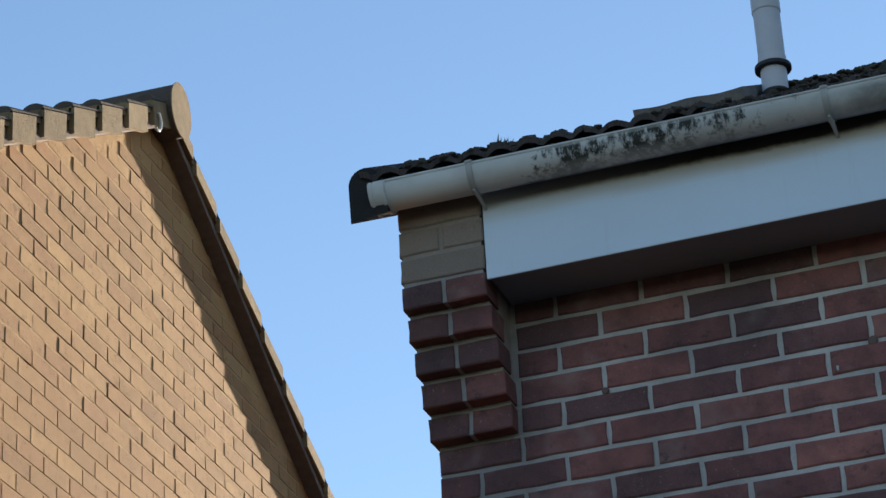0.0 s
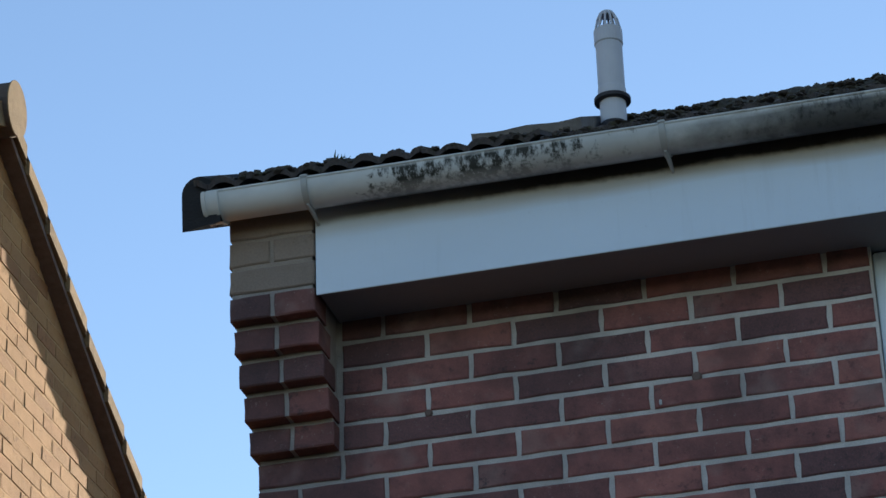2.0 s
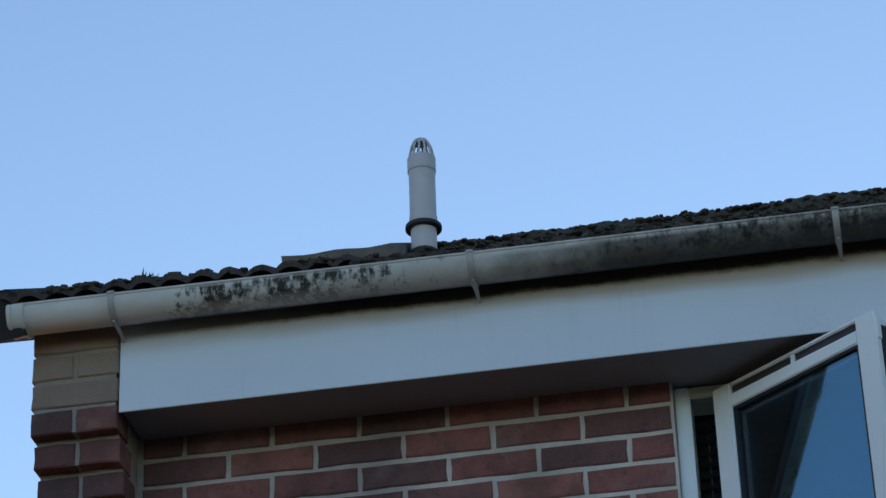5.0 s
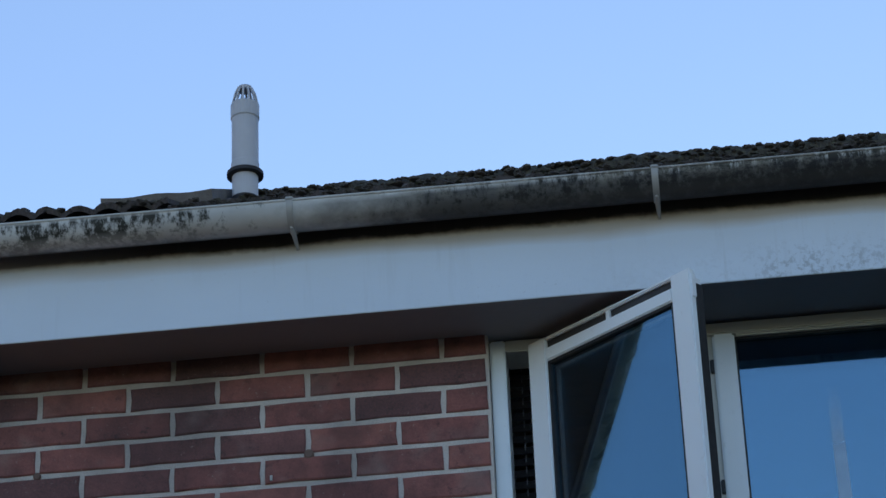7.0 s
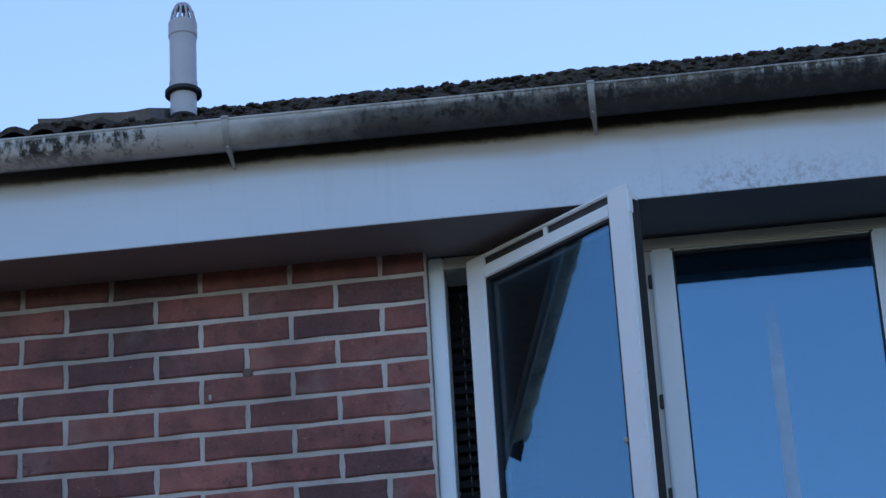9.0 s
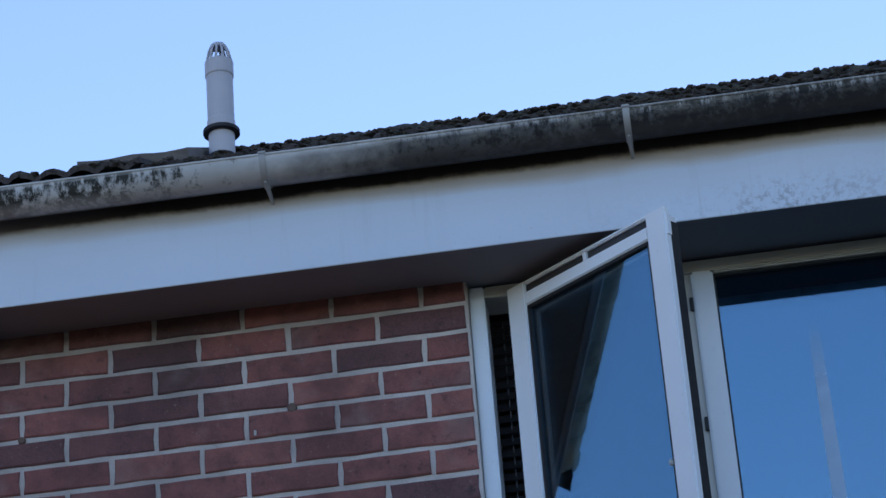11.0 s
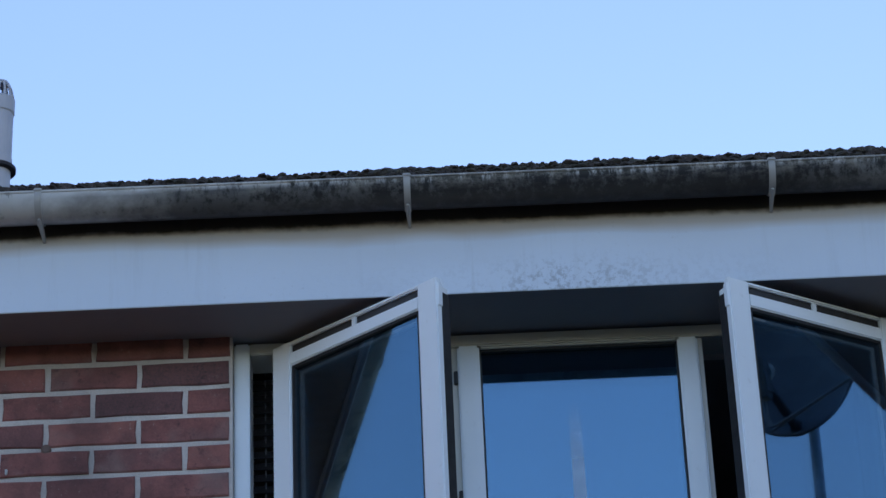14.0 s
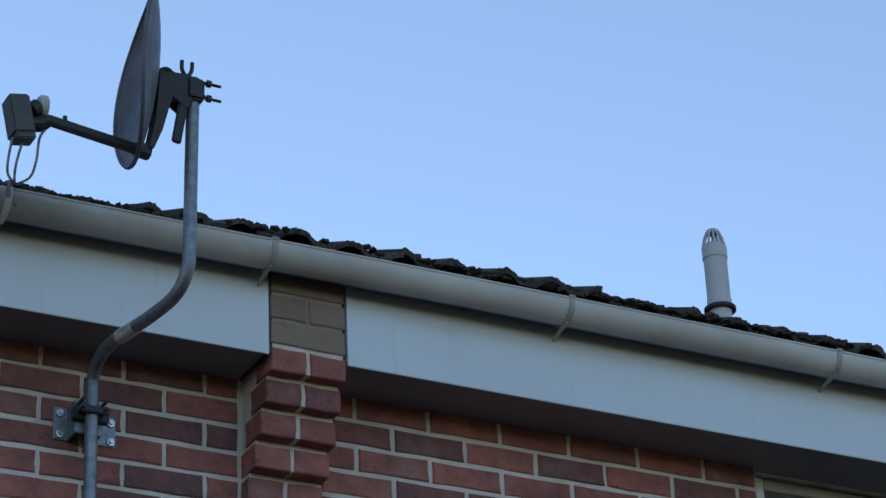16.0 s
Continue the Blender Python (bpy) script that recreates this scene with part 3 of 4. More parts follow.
roof("roof_next", 3.915, 19, 0.004, "dark concrete tile roof of the adjoining house", 0)

# verge cap at the roof's open end
bm = bmesh.new()
prof = [(-1.222, -0.10), (-1.225, 0.0)] + [(-1.182 - 0.043 * math.cos(a), 0.006 + 0.047 * math.sin(a)) for a in (0.15, 0.4, 0.7, 1.0, 1.3, 1.6, 1.9, 2.2, 2.5)] + [(-1.130, 0.012), (-1.122, -0.02), (-1.122, -0.085)]
extrude_profile(bm, prof, lambda u, v, s: (u, EAVE_Y - 0.006 + s * CA, EAVE_Z + 0.013 + v * 1.0 + s * SA + Z0), [k * 0.33 for k in range(15)])
solo("verge_cap", bm, M_VERGE, "black moulded verge cap closing the tile edge", "verge", "structure")

# ---- fascia and soffit ----
def board(name, x0, x1, profile, mat, label, category, steps=24):
    bm = bmesh.new()
    extrude_profile(bm, profile, lambda u, v, s: (s, u, v + 0.003 + Z0), [x0 + (x1 - x0) * k / steps for k in range(steps + 1)])
    return solo(name, bm, mat, label, category, "structure")


FP = [(-0.200, 0.269), (-0.1985, 0.267), (-0.195, 0.268), (-0.192, 0.275), (-0.191, 0.287), (-0.182, 0.287), (-0.182, 0.545), (-0.200, 0.545)]
board("fascia", -0.902, 3.571, FP, M_FASCIA, "white plastic fascia board, stained under the gutter", "fascia")
board("fascia_next", 3.796, FAR + 0.1, [(u, v + 0.008) for u, v in FP], M_FASCIA, "clean white plastic fascia of the adjoining house", "fascia")
# both soffits take the grey with the eave's shade in it
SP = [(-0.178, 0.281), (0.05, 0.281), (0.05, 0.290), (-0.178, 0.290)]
board("soffit", -0.902, 3.571, SP, M_SOFFIT, "grey soffit board under the eave, darkened for the shade there", "soffit")
board("soffit_next", 3.796, FAR + 0.1, [(u, v + 0.008) for u, v in SP], M_SOFFIT, "grey soffit board of the adjoining house, darkened for shade", "soffit")

solo("sealant_joint", boxes((3.5715, 3.5765, -0.199, -0.01, 0.275, 0.545)), M_GASKET, "dark open joint between fascia end and brick corbel", "trim", "structure")

# ---- gutter ----
GY, GZ, GR = -0.268, 0.534, 0.0505


def trough(bm, x0, x1, r0, r1, steps=10, a0=-0.12, a1=math.pi + 0.12):
    """A half-round channel between two radii."""
    arc = [a0 + (a1 - a0) * k / 40 for k in range(41)]
    prof = [(math.cos(a) * r1, -math.sin(a) * r1) for a in arc] + [(math.cos(a) * r0, -math.sin(a) * r0) for a in reversed(arc)]
    extrude_profile(bm, prof, lambda u, v, s: (s, GY + u, GZ + v + sag(s) + Z0), [x0 + (x1 - x0) * k / steps for k in range(steps + 1)])
    return bm


gutter = thing("gutter", (-1.17, GY, Z0 + GZ), "half-round white plastic gutter, blackened by algae", "gutter")
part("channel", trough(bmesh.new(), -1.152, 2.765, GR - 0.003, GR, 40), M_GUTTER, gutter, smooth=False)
lip = tube(bmesh.new(), [(-1.152 + 3.917 * k / 40, GY - GR + 0.001, GZ + 0.007 + sag(-1.152 + 3.917 * k / 40)) for k in range(41)], 0.004, 8)
part("lip", lip, M_GUTTER, gutter)
cap = trough(bmesh.new(), -1.163, -1.120, GR - 0.001, GR + 0.004, 2)
trough(cap, -1.166, -1.155, 0.001, GR + 0.003, 1)
for x in (-1.158, -1.126):
    trough(cap, x - 0.004, x + 0.004, GR, GR + 0.007, 1)
part("stop_end", cap, M_GUTTER, gutter, "aged plastic stop end")
gutter2 = thing("gutter", (2.77, GY, Z0 + GZ), "half-round white plastic gutter, lightly soiled", "gutter")
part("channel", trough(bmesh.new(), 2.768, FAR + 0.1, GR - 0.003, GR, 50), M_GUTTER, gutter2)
part("lip", tube(bmesh.new(), [(2.768 + 6.9 * k / 50, GY - GR + 0.001, GZ + 0.007 + sag(2.768 + 6.9 * k / 50)) for k in range(51)], 0.004, 8), M_GUTTER, gutter2)

union = thing("gutter_union", (2.765, GY, Z0 + GZ - GR), "white plastic union bracket joining two gutter lengths", "gutter bracket")
part("sleeve", trough(bmesh.new(), 2.705, 2.825, GR + 0.0005, GR + 0.005, 3), M_GUTTER, union)
for x in (2.708, 2.768, 2.822):
    part("rib", trough(bmesh.new(), x - 0.008, x + 0.008, GR + 0.004, GR + 0.010, 1), M_PVC_AGED, union)
for x in (2.712, 2.742, 2.818):
    bm = boxes((x - 0.004, x + 0.004, GY - GR - 0.0125, GY - GR - 0.004, GZ - 0.030, GZ + 0.016), bevel=0.001)
    part("spring_clip", bm, M_CABLE, union, "dark spring clip")


def clip(x):
    """A strap round the gutter with a thin tail back to the fascia."""
    c = thing("gutter_clip", (x, GY, Z0 + GZ - GR), "translucent white gutter clip with a thin tail", "gutter bracket", "gutter clips")
    part("strap", trough(bmesh.new(), x - 0.008, x + 0.008, GR + 0.0004, GR + 0.0035, 1, -0.2, math.pi + 0.25), M_CLIP, c)
    z = sag(x)
    part("hook", boxes((x - 0.010, x + 0.010, GY - GR - 0.006, GY - GR + 0.012, GZ + 0.006 + z, GZ + 0.015 + z), bevel=0.002), M_CLIP, c)
    tail = tube(bmesh.new(), smooth_path([(x, GY - 0.02, GZ - GR - 0.002 + z), (x + 0.001, GY + 0.025, GZ - GR - 0.006 + z), (x + 0.002, -0.202, 0.466 + z)], 5), [0.003, 0.0045, 0.0055, 0.006, 0.006, 0.006] + [0.0055, 0.005, 0.0045, 0.004, 0.005], 8)
    part("tail", tail, M_CLIP, c)


for x in (-0.895, 0.012, 0.900, 1.778, 2.660, 3.540, 4.418, 5.292, 6.17, 7.05):
    clip(x)

# ---- moss and a weed on the eave ----
rnd = random.Random(7)
bm = bmesh.new()
for k in range(3400):
    x = rnd.uniform(-0.42, 3.32) if k % 9 else rnd.uniform(-1.1, 5.4)
    if k >= 2600:
        x = rnd.uniform(4.05, 5.34)
    v = rnd.choice((0.0, 0.0, 0.0, 0.0, 0.01, 0.01, 0.34, 0.34, 0.68, 0.68, 1.02)) + abs(rnd.gauss(0, 0.03)) - 0.004
    r = rnd.uniform(0.004, 0.010)
    n0 = len(bm.verts)
    w = (0.033 if x < -0.29 or x > 3.3 else 0.016) + rnd.uniform(0.0, 0.010) if v < 0.2 else 0.032 + roll(x + 1.19) * rnd.uniform(0.2, 0.9)
    m = Matrix.Translation(roof_point(x, v * 0.5 if v < 0.2 else v, w, -sag(x))) @ Matrix.Rotation(rnd.uniform(0, 6), 4, "Z") @ Matrix.Diagonal((r * rnd.uniform(1, 2.2), r * 1.3, r * rnd.uniform(0.4, 0.7), 1))
    bmesh.ops.create_icosphere(bm, subdivisions=1, radius=1.0, matrix=m)
    bm.verts.ensure_lookup_table()
    for vert in bm.verts[n0:]:
        vert.co += Vector((rnd.uniform(-1, 1), rnd.uniform(-1, 1), rnd.uniform(-1, 1))) * r * 0.25
for k in range(60):
    x = rnd.choice((-1.12, -1.04, -0.97, -0.90, -0.82, -0.74, -0.67)) + rnd.gauss(0, 0.018)
    r = rnd.uniform(0.006, 0.013)
    m = Matrix.Translation(roof_point(x, abs(rnd.gauss(0, 0.04)), 0.041 + rnd.uniform(-0.006, 0.007))) @ Matrix.Rotation(rnd.uniform(0, 6), 4, "Z") @ Matrix.Diagonal((r * 1.5, r * 1.2, r * 0.8, 1))
    bmesh.ops.create_icosphere(bm, subdivisions=1, radius=1.0, matrix=m)
for k in range(80):  # ragged clumps on the broad tiles of the adjoining roof
    x = 3.36 + 0.15 * rnd.randrange(15) + rnd.gauss(0.04, 0.03)
    r = rnd.uniform(0.006, 0.014)
    m = Matrix.Translation(roof_point(x, abs(rnd.gauss(0, 0.03)), 0.038 + rnd.uniform(-0.010, 0.010))) @ Matrix.Rotation(rnd.uniform(0, 6), 4, "Z") @ Matrix.Diagonal((r * rnd.uniform(1, 2.2), r * 1.2, r * 0.7, 1))
    bmesh.ops.create_icosphere(bm, subdivisions=1, radius=1.0, matrix=m)
# a thick mat of moss lies across the fourth course
cols, vs = 300, (1.10, 1.13, 1.18, 1.26, 1.36, 1.46)
mat_rows = []
for i, v in enumerate(vs):
    row = []
    for k in range(cols + 1):
        x = -0.31 + 3.66 * k / cols
        h = (0.030, 0.061, 0.074, 0.077, 0.071, 0.030)[i] + (rnd.uniform(-0.006, 0.006) + 0.003 * math.sin(x * 9) + 0.003 * math.sin(x * 23 + 1) if 0 < i < 5 else 0)
        row.append(bm.verts.new(roof_point(x, v + rnd.uniform(-0.012, 0.012), h + 0.007 * min(max((x - 0.1) / 0.8, 0), 1) - 0.010 * max(0, (x - 2.9) / 0.45), -sag(x))))
    mat_rows.append(row)
for r0, r1 in zip(mat_rows, mat_rows[1:]):
    for k in range(cols):
        bm.faces.new((r0[k], r0[k + 1], r1[k + 1], r1[k]))
for k in range(1500):
    x, v = rnd.uniform(-0.30, 3.3), rnd.uniform(1.12, 1.36)
    r = rnd.uniform(0.005, 0.012)
    m = Matrix.Translation(roof_point(x, v, 0.069 + 0.007 * min(max((x - 0.1) / 0.8, 0), 1) + rnd.uniform(-0.008, 0.005) - 0.010 * max(0, (x - 2.9) / 0.45), -sag(x))) @ Matrix.Rotation(rnd.uniform(0, 6), 4, "Z") @ Matrix.Diagonal((r * rnd.uniform(1, 2.0), r * 1.2, r * rnd.uniform(0.5, 0.8), 1))
    bmesh.ops.create_icosphere(bm, subdivisions=1, radius=1.0, matrix=m)
solo("moss", bm, M_MOSS, "dark green moss cushions on the lower tiles", "moss", "stuff")
weed = thing("weed", (-0.80, -0.27, Z0 + 0.575), "small tuft of weed rooted in the mossy tile edge", "weed")
clump = bmesh.new()
for k in range(26):
    r = rnd.uniform(0.010, 0.016)
    bmesh.ops.create_icosphere(clump, subdivisions=1, radius=1, matrix=Matrix.Translation((-0.80 + max(-0.02, min(0.035, rnd.gauss(0.008, 0.014))), -0.27 + max(-0.012, min(0.012, rnd.gauss(0, 0.008))), Z0 + 0.580 + abs(rnd.gauss(0, 0.006)))) @ Matrix.Diagonal((r * 1.5, r, r * 0.8, 1)))
part("cushion", clump, M_MOSS, weed)
leaves = bmesh.new()
for k in range(46):
    base = Vector((-0.822 + rnd.gauss(0, 0.012), -0.27 + rnd.gauss(0, 0.008), Z0 + 0.586))
    tip = base + Vector((rnd.gauss(0, 0.014), rnd.gauss(0, 0.008), rnd.uniform(0.012, 0.036)))
    side = Vector((rnd.uniform(-1, 1), rnd.uniform(-1, 1), 0)).normalized() * 0.0026
    mid = (base + tip) / 2 + side * 0.8
    a, b, c, d = (leaves.verts.new(p) for p in (base, mid + side, tip, mid - side))
    leaves.faces.new((a, b, c, d))
part("leaves", leaves, M_LEAF, weed)

# ---- flues ----
def flue(x, y, label):
    """A grey plastic flue terminal: pipe, ring, sleeve and slotted tapering cap."""
    base = 0.98
    f = thing("flue_terminal", (x, y, Z0 + base), label, "flue", "roof flues")
    part("lower_pipe", tube(bmesh.new(), [(x, y, base), (x, y, 1.165)], 0.0375, 28), M_FLUE, f, smooth=False)
    part("base_collar", tube(bmesh.new(), [(x, y, base), (x, y, 1.083), (x, y, 1.088)], [0.045, 0.042, 0.039], 28), M_FLUE_RING, f, "dark rubber seal at the pipe's foot")
    part("ring", tube(bmesh.new(), [(x, y, 1.158), (x, y, 1.160), (x, y, 1.171), (x, y, 1.174)], [0.046, 0.0525, 0.0525, 0.044], 28), M_FLUE_RING, f, "dark rubber storm collar")
    part("sleeve", tube(bmesh.new(), [(x, y, 1.174), (x, y, 1.200), (x, y, 1.206), (x, y, 1.365)], [0.0405, 0.0405, 0.0385, 0.0385], 28), M_FLUE, f)
    part("band", tube(bmesh.new(), [(x, y, 1.348), (x, y, 1.352), (x, y, 1.396), (x, y, 1.400)], [0.0385, 0.0415, 0.0415, 0.038], 28), M_FLUE, f)
    for k in range(12):
        a = 2 * math.pi * k / 12
        c, s = math.cos(a), math.sin(a)
        bar = tube(bmesh.new(), [(x + c * 0.037, y + s * 0.037, 1.398), (x + c * 0.0295, y + s * 0.0295, 1.432), (x + c * 0.019, y + s * 0.019, 1.456)], 0.0036, 6)
        part("grille_bar", bar, M_FLUE, f)
    part("inner_pipe", tube(bmesh.new(), [(x, y, 1.39), (x, y, 1.412)], 0.020, 16), M_FLUE_RING, f, "dark inner exhaust pipe")
    part("top_disc", tube(bmesh.new(), [(x, y, 1.447), (x, y, 1.452), (x, y, 1.459), (x, y, 1.462)], [0.021, 0.022, 0.020, 0.010], 20), M_FLUE, f)
    return f


flue(-0.265, 0.62, "grey plastic boiler flue standing on the mossy roof")
flue(5.546, 0.62, "grey plastic boiler flue on the adjoining roof")


def flashing(x0, x1, v0, v1, drop):
    bm = bmesh.new()
    extrude_profile(bm, [(v0, 0.030), (v0, 0.077), (v1, 0.081), (v1, 0.030)], lambda u, v, s: roof_point(s, u, v, drop) + Vector((0, 0, 0.003 * math.sin(s * 37))), [x0 + (x1 - x0) * k / 10 for k in range(11)])
    return solo("roof_flashing", bm, M_SLATE, "grey flashing plate lying round the flue base", "flashing")


flashing(-0.625, -0.315, 0.80, 1.30, 0.0)
flashing(5.36, 5.76, 0.84, 1.25, 0.02)

# ---- windows ----
def bar(m, x0, x1, y0, y1, z0, z1, bevel=0.003):
    """A bevelled bar in a leaf's own axes (along, outwards, up)."""
    bm = bmesh.new()
    c = Matrix.Translation(((x0 + x1) / 2, (y0 + y1) / 2, (z0 + z1) / 2))
    return oriented(bm, m @ c, (x1 - x0) / 2, (y1 - y0) / 2, (z1 - z0) / 2, bevel)


SET_BACK = Vector((0, 0.045, 0.022))  # the window sits behind the brick face


def casement(hinge, tip, label, mirror, skew):
    """An open outward casement from its hinge edge to its free edge."""
    h, t = Vector((*hinge, Z0)), Vector((*tip, Z0))
    d = (t - h).normalized()
    w = (t - h).length
    out = Vector((-d.y, d.x, 0)) if not mirror else Vector((d.y, -d.x, 0))
    if out.y > 0:
        out = -out
    m = Matrix(((d.x, out.x, 0, h.x), (d.y, out.y, 0, h.y), (0, 0, 1, h.z), (0, 0, 0, 1)))
    z0, z1, f = WIN_Z0 + 0.045, 0.235, 0.060
    s = thing("window_casement", (h.x, h.y, Z0 + z0), label, "window", "open casements")
    part("hinge_stile", bar(m, 0, f, -0.055, 0, z0, z1), M_PVC, s)
    stile = bar(m, w - f, w, -0.020, 0, z0, z1)
    bar_in = Matrix.Translation((w - f / 2 - 0.005, -0.0385, (z0 + z1) / 2))
    oriented(stile, m @ bar_in, f / 2 - 0.005, 0.0165, (z1 - z0) / 2 - 0.010, 0.003)  # rebated behind the outer flange
    part("free_stile", stile, M_PVC, s)
    part("seal", bar(m, w - 0.010, w - 0.005, -0.052, -0.023, z0 + 0.02, z1 - 0.03, 0.001), M_GASKET, s, "black rubber seal")
    part("latch_plate", bar(m, w - 0.002, w + 0.004, -0.018, -0.004, z1 - 0.075, z1 - 0.015, 0.001), M_PVC, s)
    part("bottom_rail", bar(m, f, w - f, -0.055, -0.001, z0, z0 + f), M_PVC, s)
    part("top_rail", bar(m, f - 0.002, w - f + 0.002, -0.055, -0.001, z1 - 0.066, z1 - 0.031), M_PVC, s)
    part("top_lip", bar(m, f - 0.002, w - f + 0.002, -0.012, -0.001, z1 - 0.010, z1), M_PVC, s)
    part("stay_channel", bar(m, f - 0.012, w - f + 0.012, -0.050, -0.010, z1 - 0.034, z1 - 0.0085, 0.001), M_CHANNEL, s, "grey metal friction stay channel")
    part("stay_clip", bar(m, w * 0.49, w * 0.49 + 0.012, -0.012, -0.003, z1 - 0.032, z1 - 0.009, 0.001), M_PVC, s)
    g = 0.008
    for dims in ((f, f + g, z0 + f, z1 - 0.066), (w - f - g, w - f, z0 + f, z1 - 0.066), (f, w - f, z0 + f, z0 + f + g), (f, w - f, z1 - 0.066 - g, z1 - 0.066)):
        part("gasket", bar(m, dims[0], dims[1], -0.030, -0.006, dims[2], dims[3], 0.001), M_GASKET, s)
    for dims in ((f + 0.012, f + 0.020, z0 + f + 0.01, z1 - 0.078), (w - f - 0.020, w - f - 0.012, z0 + f + 0.01, z1 - 0.078), (f + 0.012, w - f - 0.012, z1 - 0.088, z1 - 0.080)):
        part("spacer_bar", bar(m, dims[0], dims[1], -0.031, -0.0215, dims[2], dims[3], 0.001), M_TAPE, s, "pale spacer between the two panes")
    part("knob", bar(m, w - f - 0.012, w - f - 0.002, -0.006, 0.005, -0.406, -0.390, 0.003), M_CAP, s, "small white plastic stop")
    # the sealed unit sits a little skew in its rebate
    c = Vector((w / 2, -0.016, (z0 + z1) / 2))
    m = m @ Matrix.Translation(c) @ Matrix.Rotation(radians(skew), 4, "Z") @ Matrix.Translation(-c)
    p = part("pane", bar(m, f - 0.001, w - f + 0.001, -0.018, -0.014, z0 + f + 0.004, z1 - 0.070, 0.0), M_GLASS, s)
    p.visible_shadow = False
    p = part("inner_pane", bar(m, f - 0.001, w - f + 0.001, -0.036, -0.032, z0 + f + 0.004, z1 - 0.070, 0.0), M_GLASS, s)
    p.visible_shadow = False
    s.location += SET_BACK
    return s


def window(name, x0, x1, left_light, right_light, label):
    """A three-light plastic window; each light is (x0, x1) of its opening."""
    w = thing(name, (x0, 0, Z0 + WIN_Z0), label, "window", kind="structure")
    zt, zb = WIN_Z1, WIN_Z0
    part("window_frame", boxes((x0 + 0.002, left_light[0], -0.014, 0.095, zb, zt), (right_light[1], x1 - 0.002, -0.014, 0.095, zb, zt), bevel=0.004), M_PVC, w)
    part("head", boxes((left_light[0], right_light[1], -0.012, 0.095, 0.226, zt - 0.001), bevel=0.003), M_PVC_AGED, w)
    part("bottom_rail", boxes((left_light[0], right_light[1], -0.012, 0.095, zb, zb + 0.05), bevel=0.003), M_PVC, w)
    m0, m1 = left_light[1], right_light[0]
    part("mullion", boxes((m0, m0 + 0.030, -0.004, 0.095, zb + 0.051, 0.225), bevel=0.002), M_PVC_AGED, w)
    part("mullion", boxes((m1 - 0.012, m1, -0.004, 0.095, zb + 0.051, 0.225), bevel=0.002), M_PVC_AGED, w)
    a, b = m0 + 0.030, m1 - 0.012
    part("bead", boxes((a, a + 0.055, -0.016, 0.085, zb + 0.051, 0.225), bevel=0.005), M_PVC, w)
    part("bead", boxes((b - 0.050, b, -0.016, 0.085, zb + 0.051, 0.225), bevel=0.005), M_PVC, w)
    part("bead", boxes((a + 0.056, b - 0.051, -0.015, 0.085, 0.217, 0.2255), bevel=0.004), M_PVC_AGED, w)
    part("bead", boxes((a + 0.056, b - 0.051, -0.016, 0.085, zb + 0.051, zb + 0.09), bevel=0.005), M_PVC, w)
    pa, pb = a + 0.055, b - 0.050
    part("gasket", boxes((pa, pa + 0.005, -0.005, 0.03, zb + 0.09, 0.217), (pb - 0.005, pb, -0.005, 0.03, zb + 0.09, 0.217), (pa, pb, -0.005, 0.03, 0.210, 0.217)), M_GASKET, w)
    # the sealed unit leans very slightly outward at the top
    pm = Matrix.Translation(((pa + pb) / 2, 0.008, Z0 + (zb + 0.307) / 2)) @ Matrix.Rotation(radians(0.2), 4, "X")
    p = part("pane", oriented(bmesh.new(), pm, (pb - pa) / 2, 0.002, (0.127 - zb) / 2, 0.0), M_GLASS, w)
    p.visible_shadow = False
    pm = Matrix.Translation((0, 0.020, 0)) @ pm
    p = part("inner_pane", oriented(bmesh.new(), pm, (pb - pa) / 2, 0.002, (0.127 - zb) / 2, 0.0), M_GLASS, w)
    p.visible_shadow = False
    for z in (0.14, -0.18, -0.42):
        part("lock_keep", boxes((m0 + 0.020, m0 + 0.032, -0.012, -0.002, z - 0.018, z + 0.018), bevel=0.002), M_BLACK, w, "black lock keep")
    part("window_sill", boxes((x0 - 0.04, x1 + 0.04, -0.07, 0.05, zb - 0.045, zb - 0.001), bevel=0.004), M_PVC, w)
    w.location += SET_BACK
    return w


window("window_1", 0.452, 2.172, (0.492, 0.973), (1.608, 2.130), "three-light white plastic window, both side casements open")
casement((0.548, -0.022), (0.960, -0.362), "white plastic casement standing open, sky in its pane", False, 0.1)
casement((2.094, -0.024), (1.654, -0.298), "white plastic casement standing open, dish mast in its pane", True, -1.4)
window("window_2", 5.185, 6.9, (5.23, 5.70), (6.34, 6.86), "white plastic window of the adjoining house")
# narrow pale strip just in front of the fixed pane
bm = bmesh.new()
sheet(bm, [(1.268, 0.0455, Z0 + 0.09), (1.296, 0.0455, Z0 + 0.09)], [(1.270, 0.0445, Z0 - 0.83), (1.308, 0.0445, Z0 - 0.83)])
streak_sheet = solo("water_streak", bm, M_STREAK, "pale upright streak on the window pane", "stain")
streak_sheet.visible_shadow = False
bm = bmesh.new()
n = 26
a = [(1.98 + 0.20 * k / n, 0.16 + 0.022 * math.sin(k * 1.9), Z0 + 0.30) for k in range(n + 1)]
sheet(bm, a, [(x, y + 0.004, Z0 - 1.1) for x, y, z in a])
sheet(bm, [(x, y + 0.004, z) for x, y, z in a], [(x, y + 0.008, Z0 - 1.1) for x, y, z in a])
solo("curtain", bm, M_CURTAIN, "dark gathered curtain beside the open casement", "curtain")
blind = thing("window_blind", (0.57, 0.17, Z0 - 1.0), "dark slatted blind drawn up behind the open casement", "blind")
part("head_rail", boxes((0.465, 0.70, 0.15, 0.19, 0.27, 0.30), bevel=0.004), M_CURTAIN, blind)
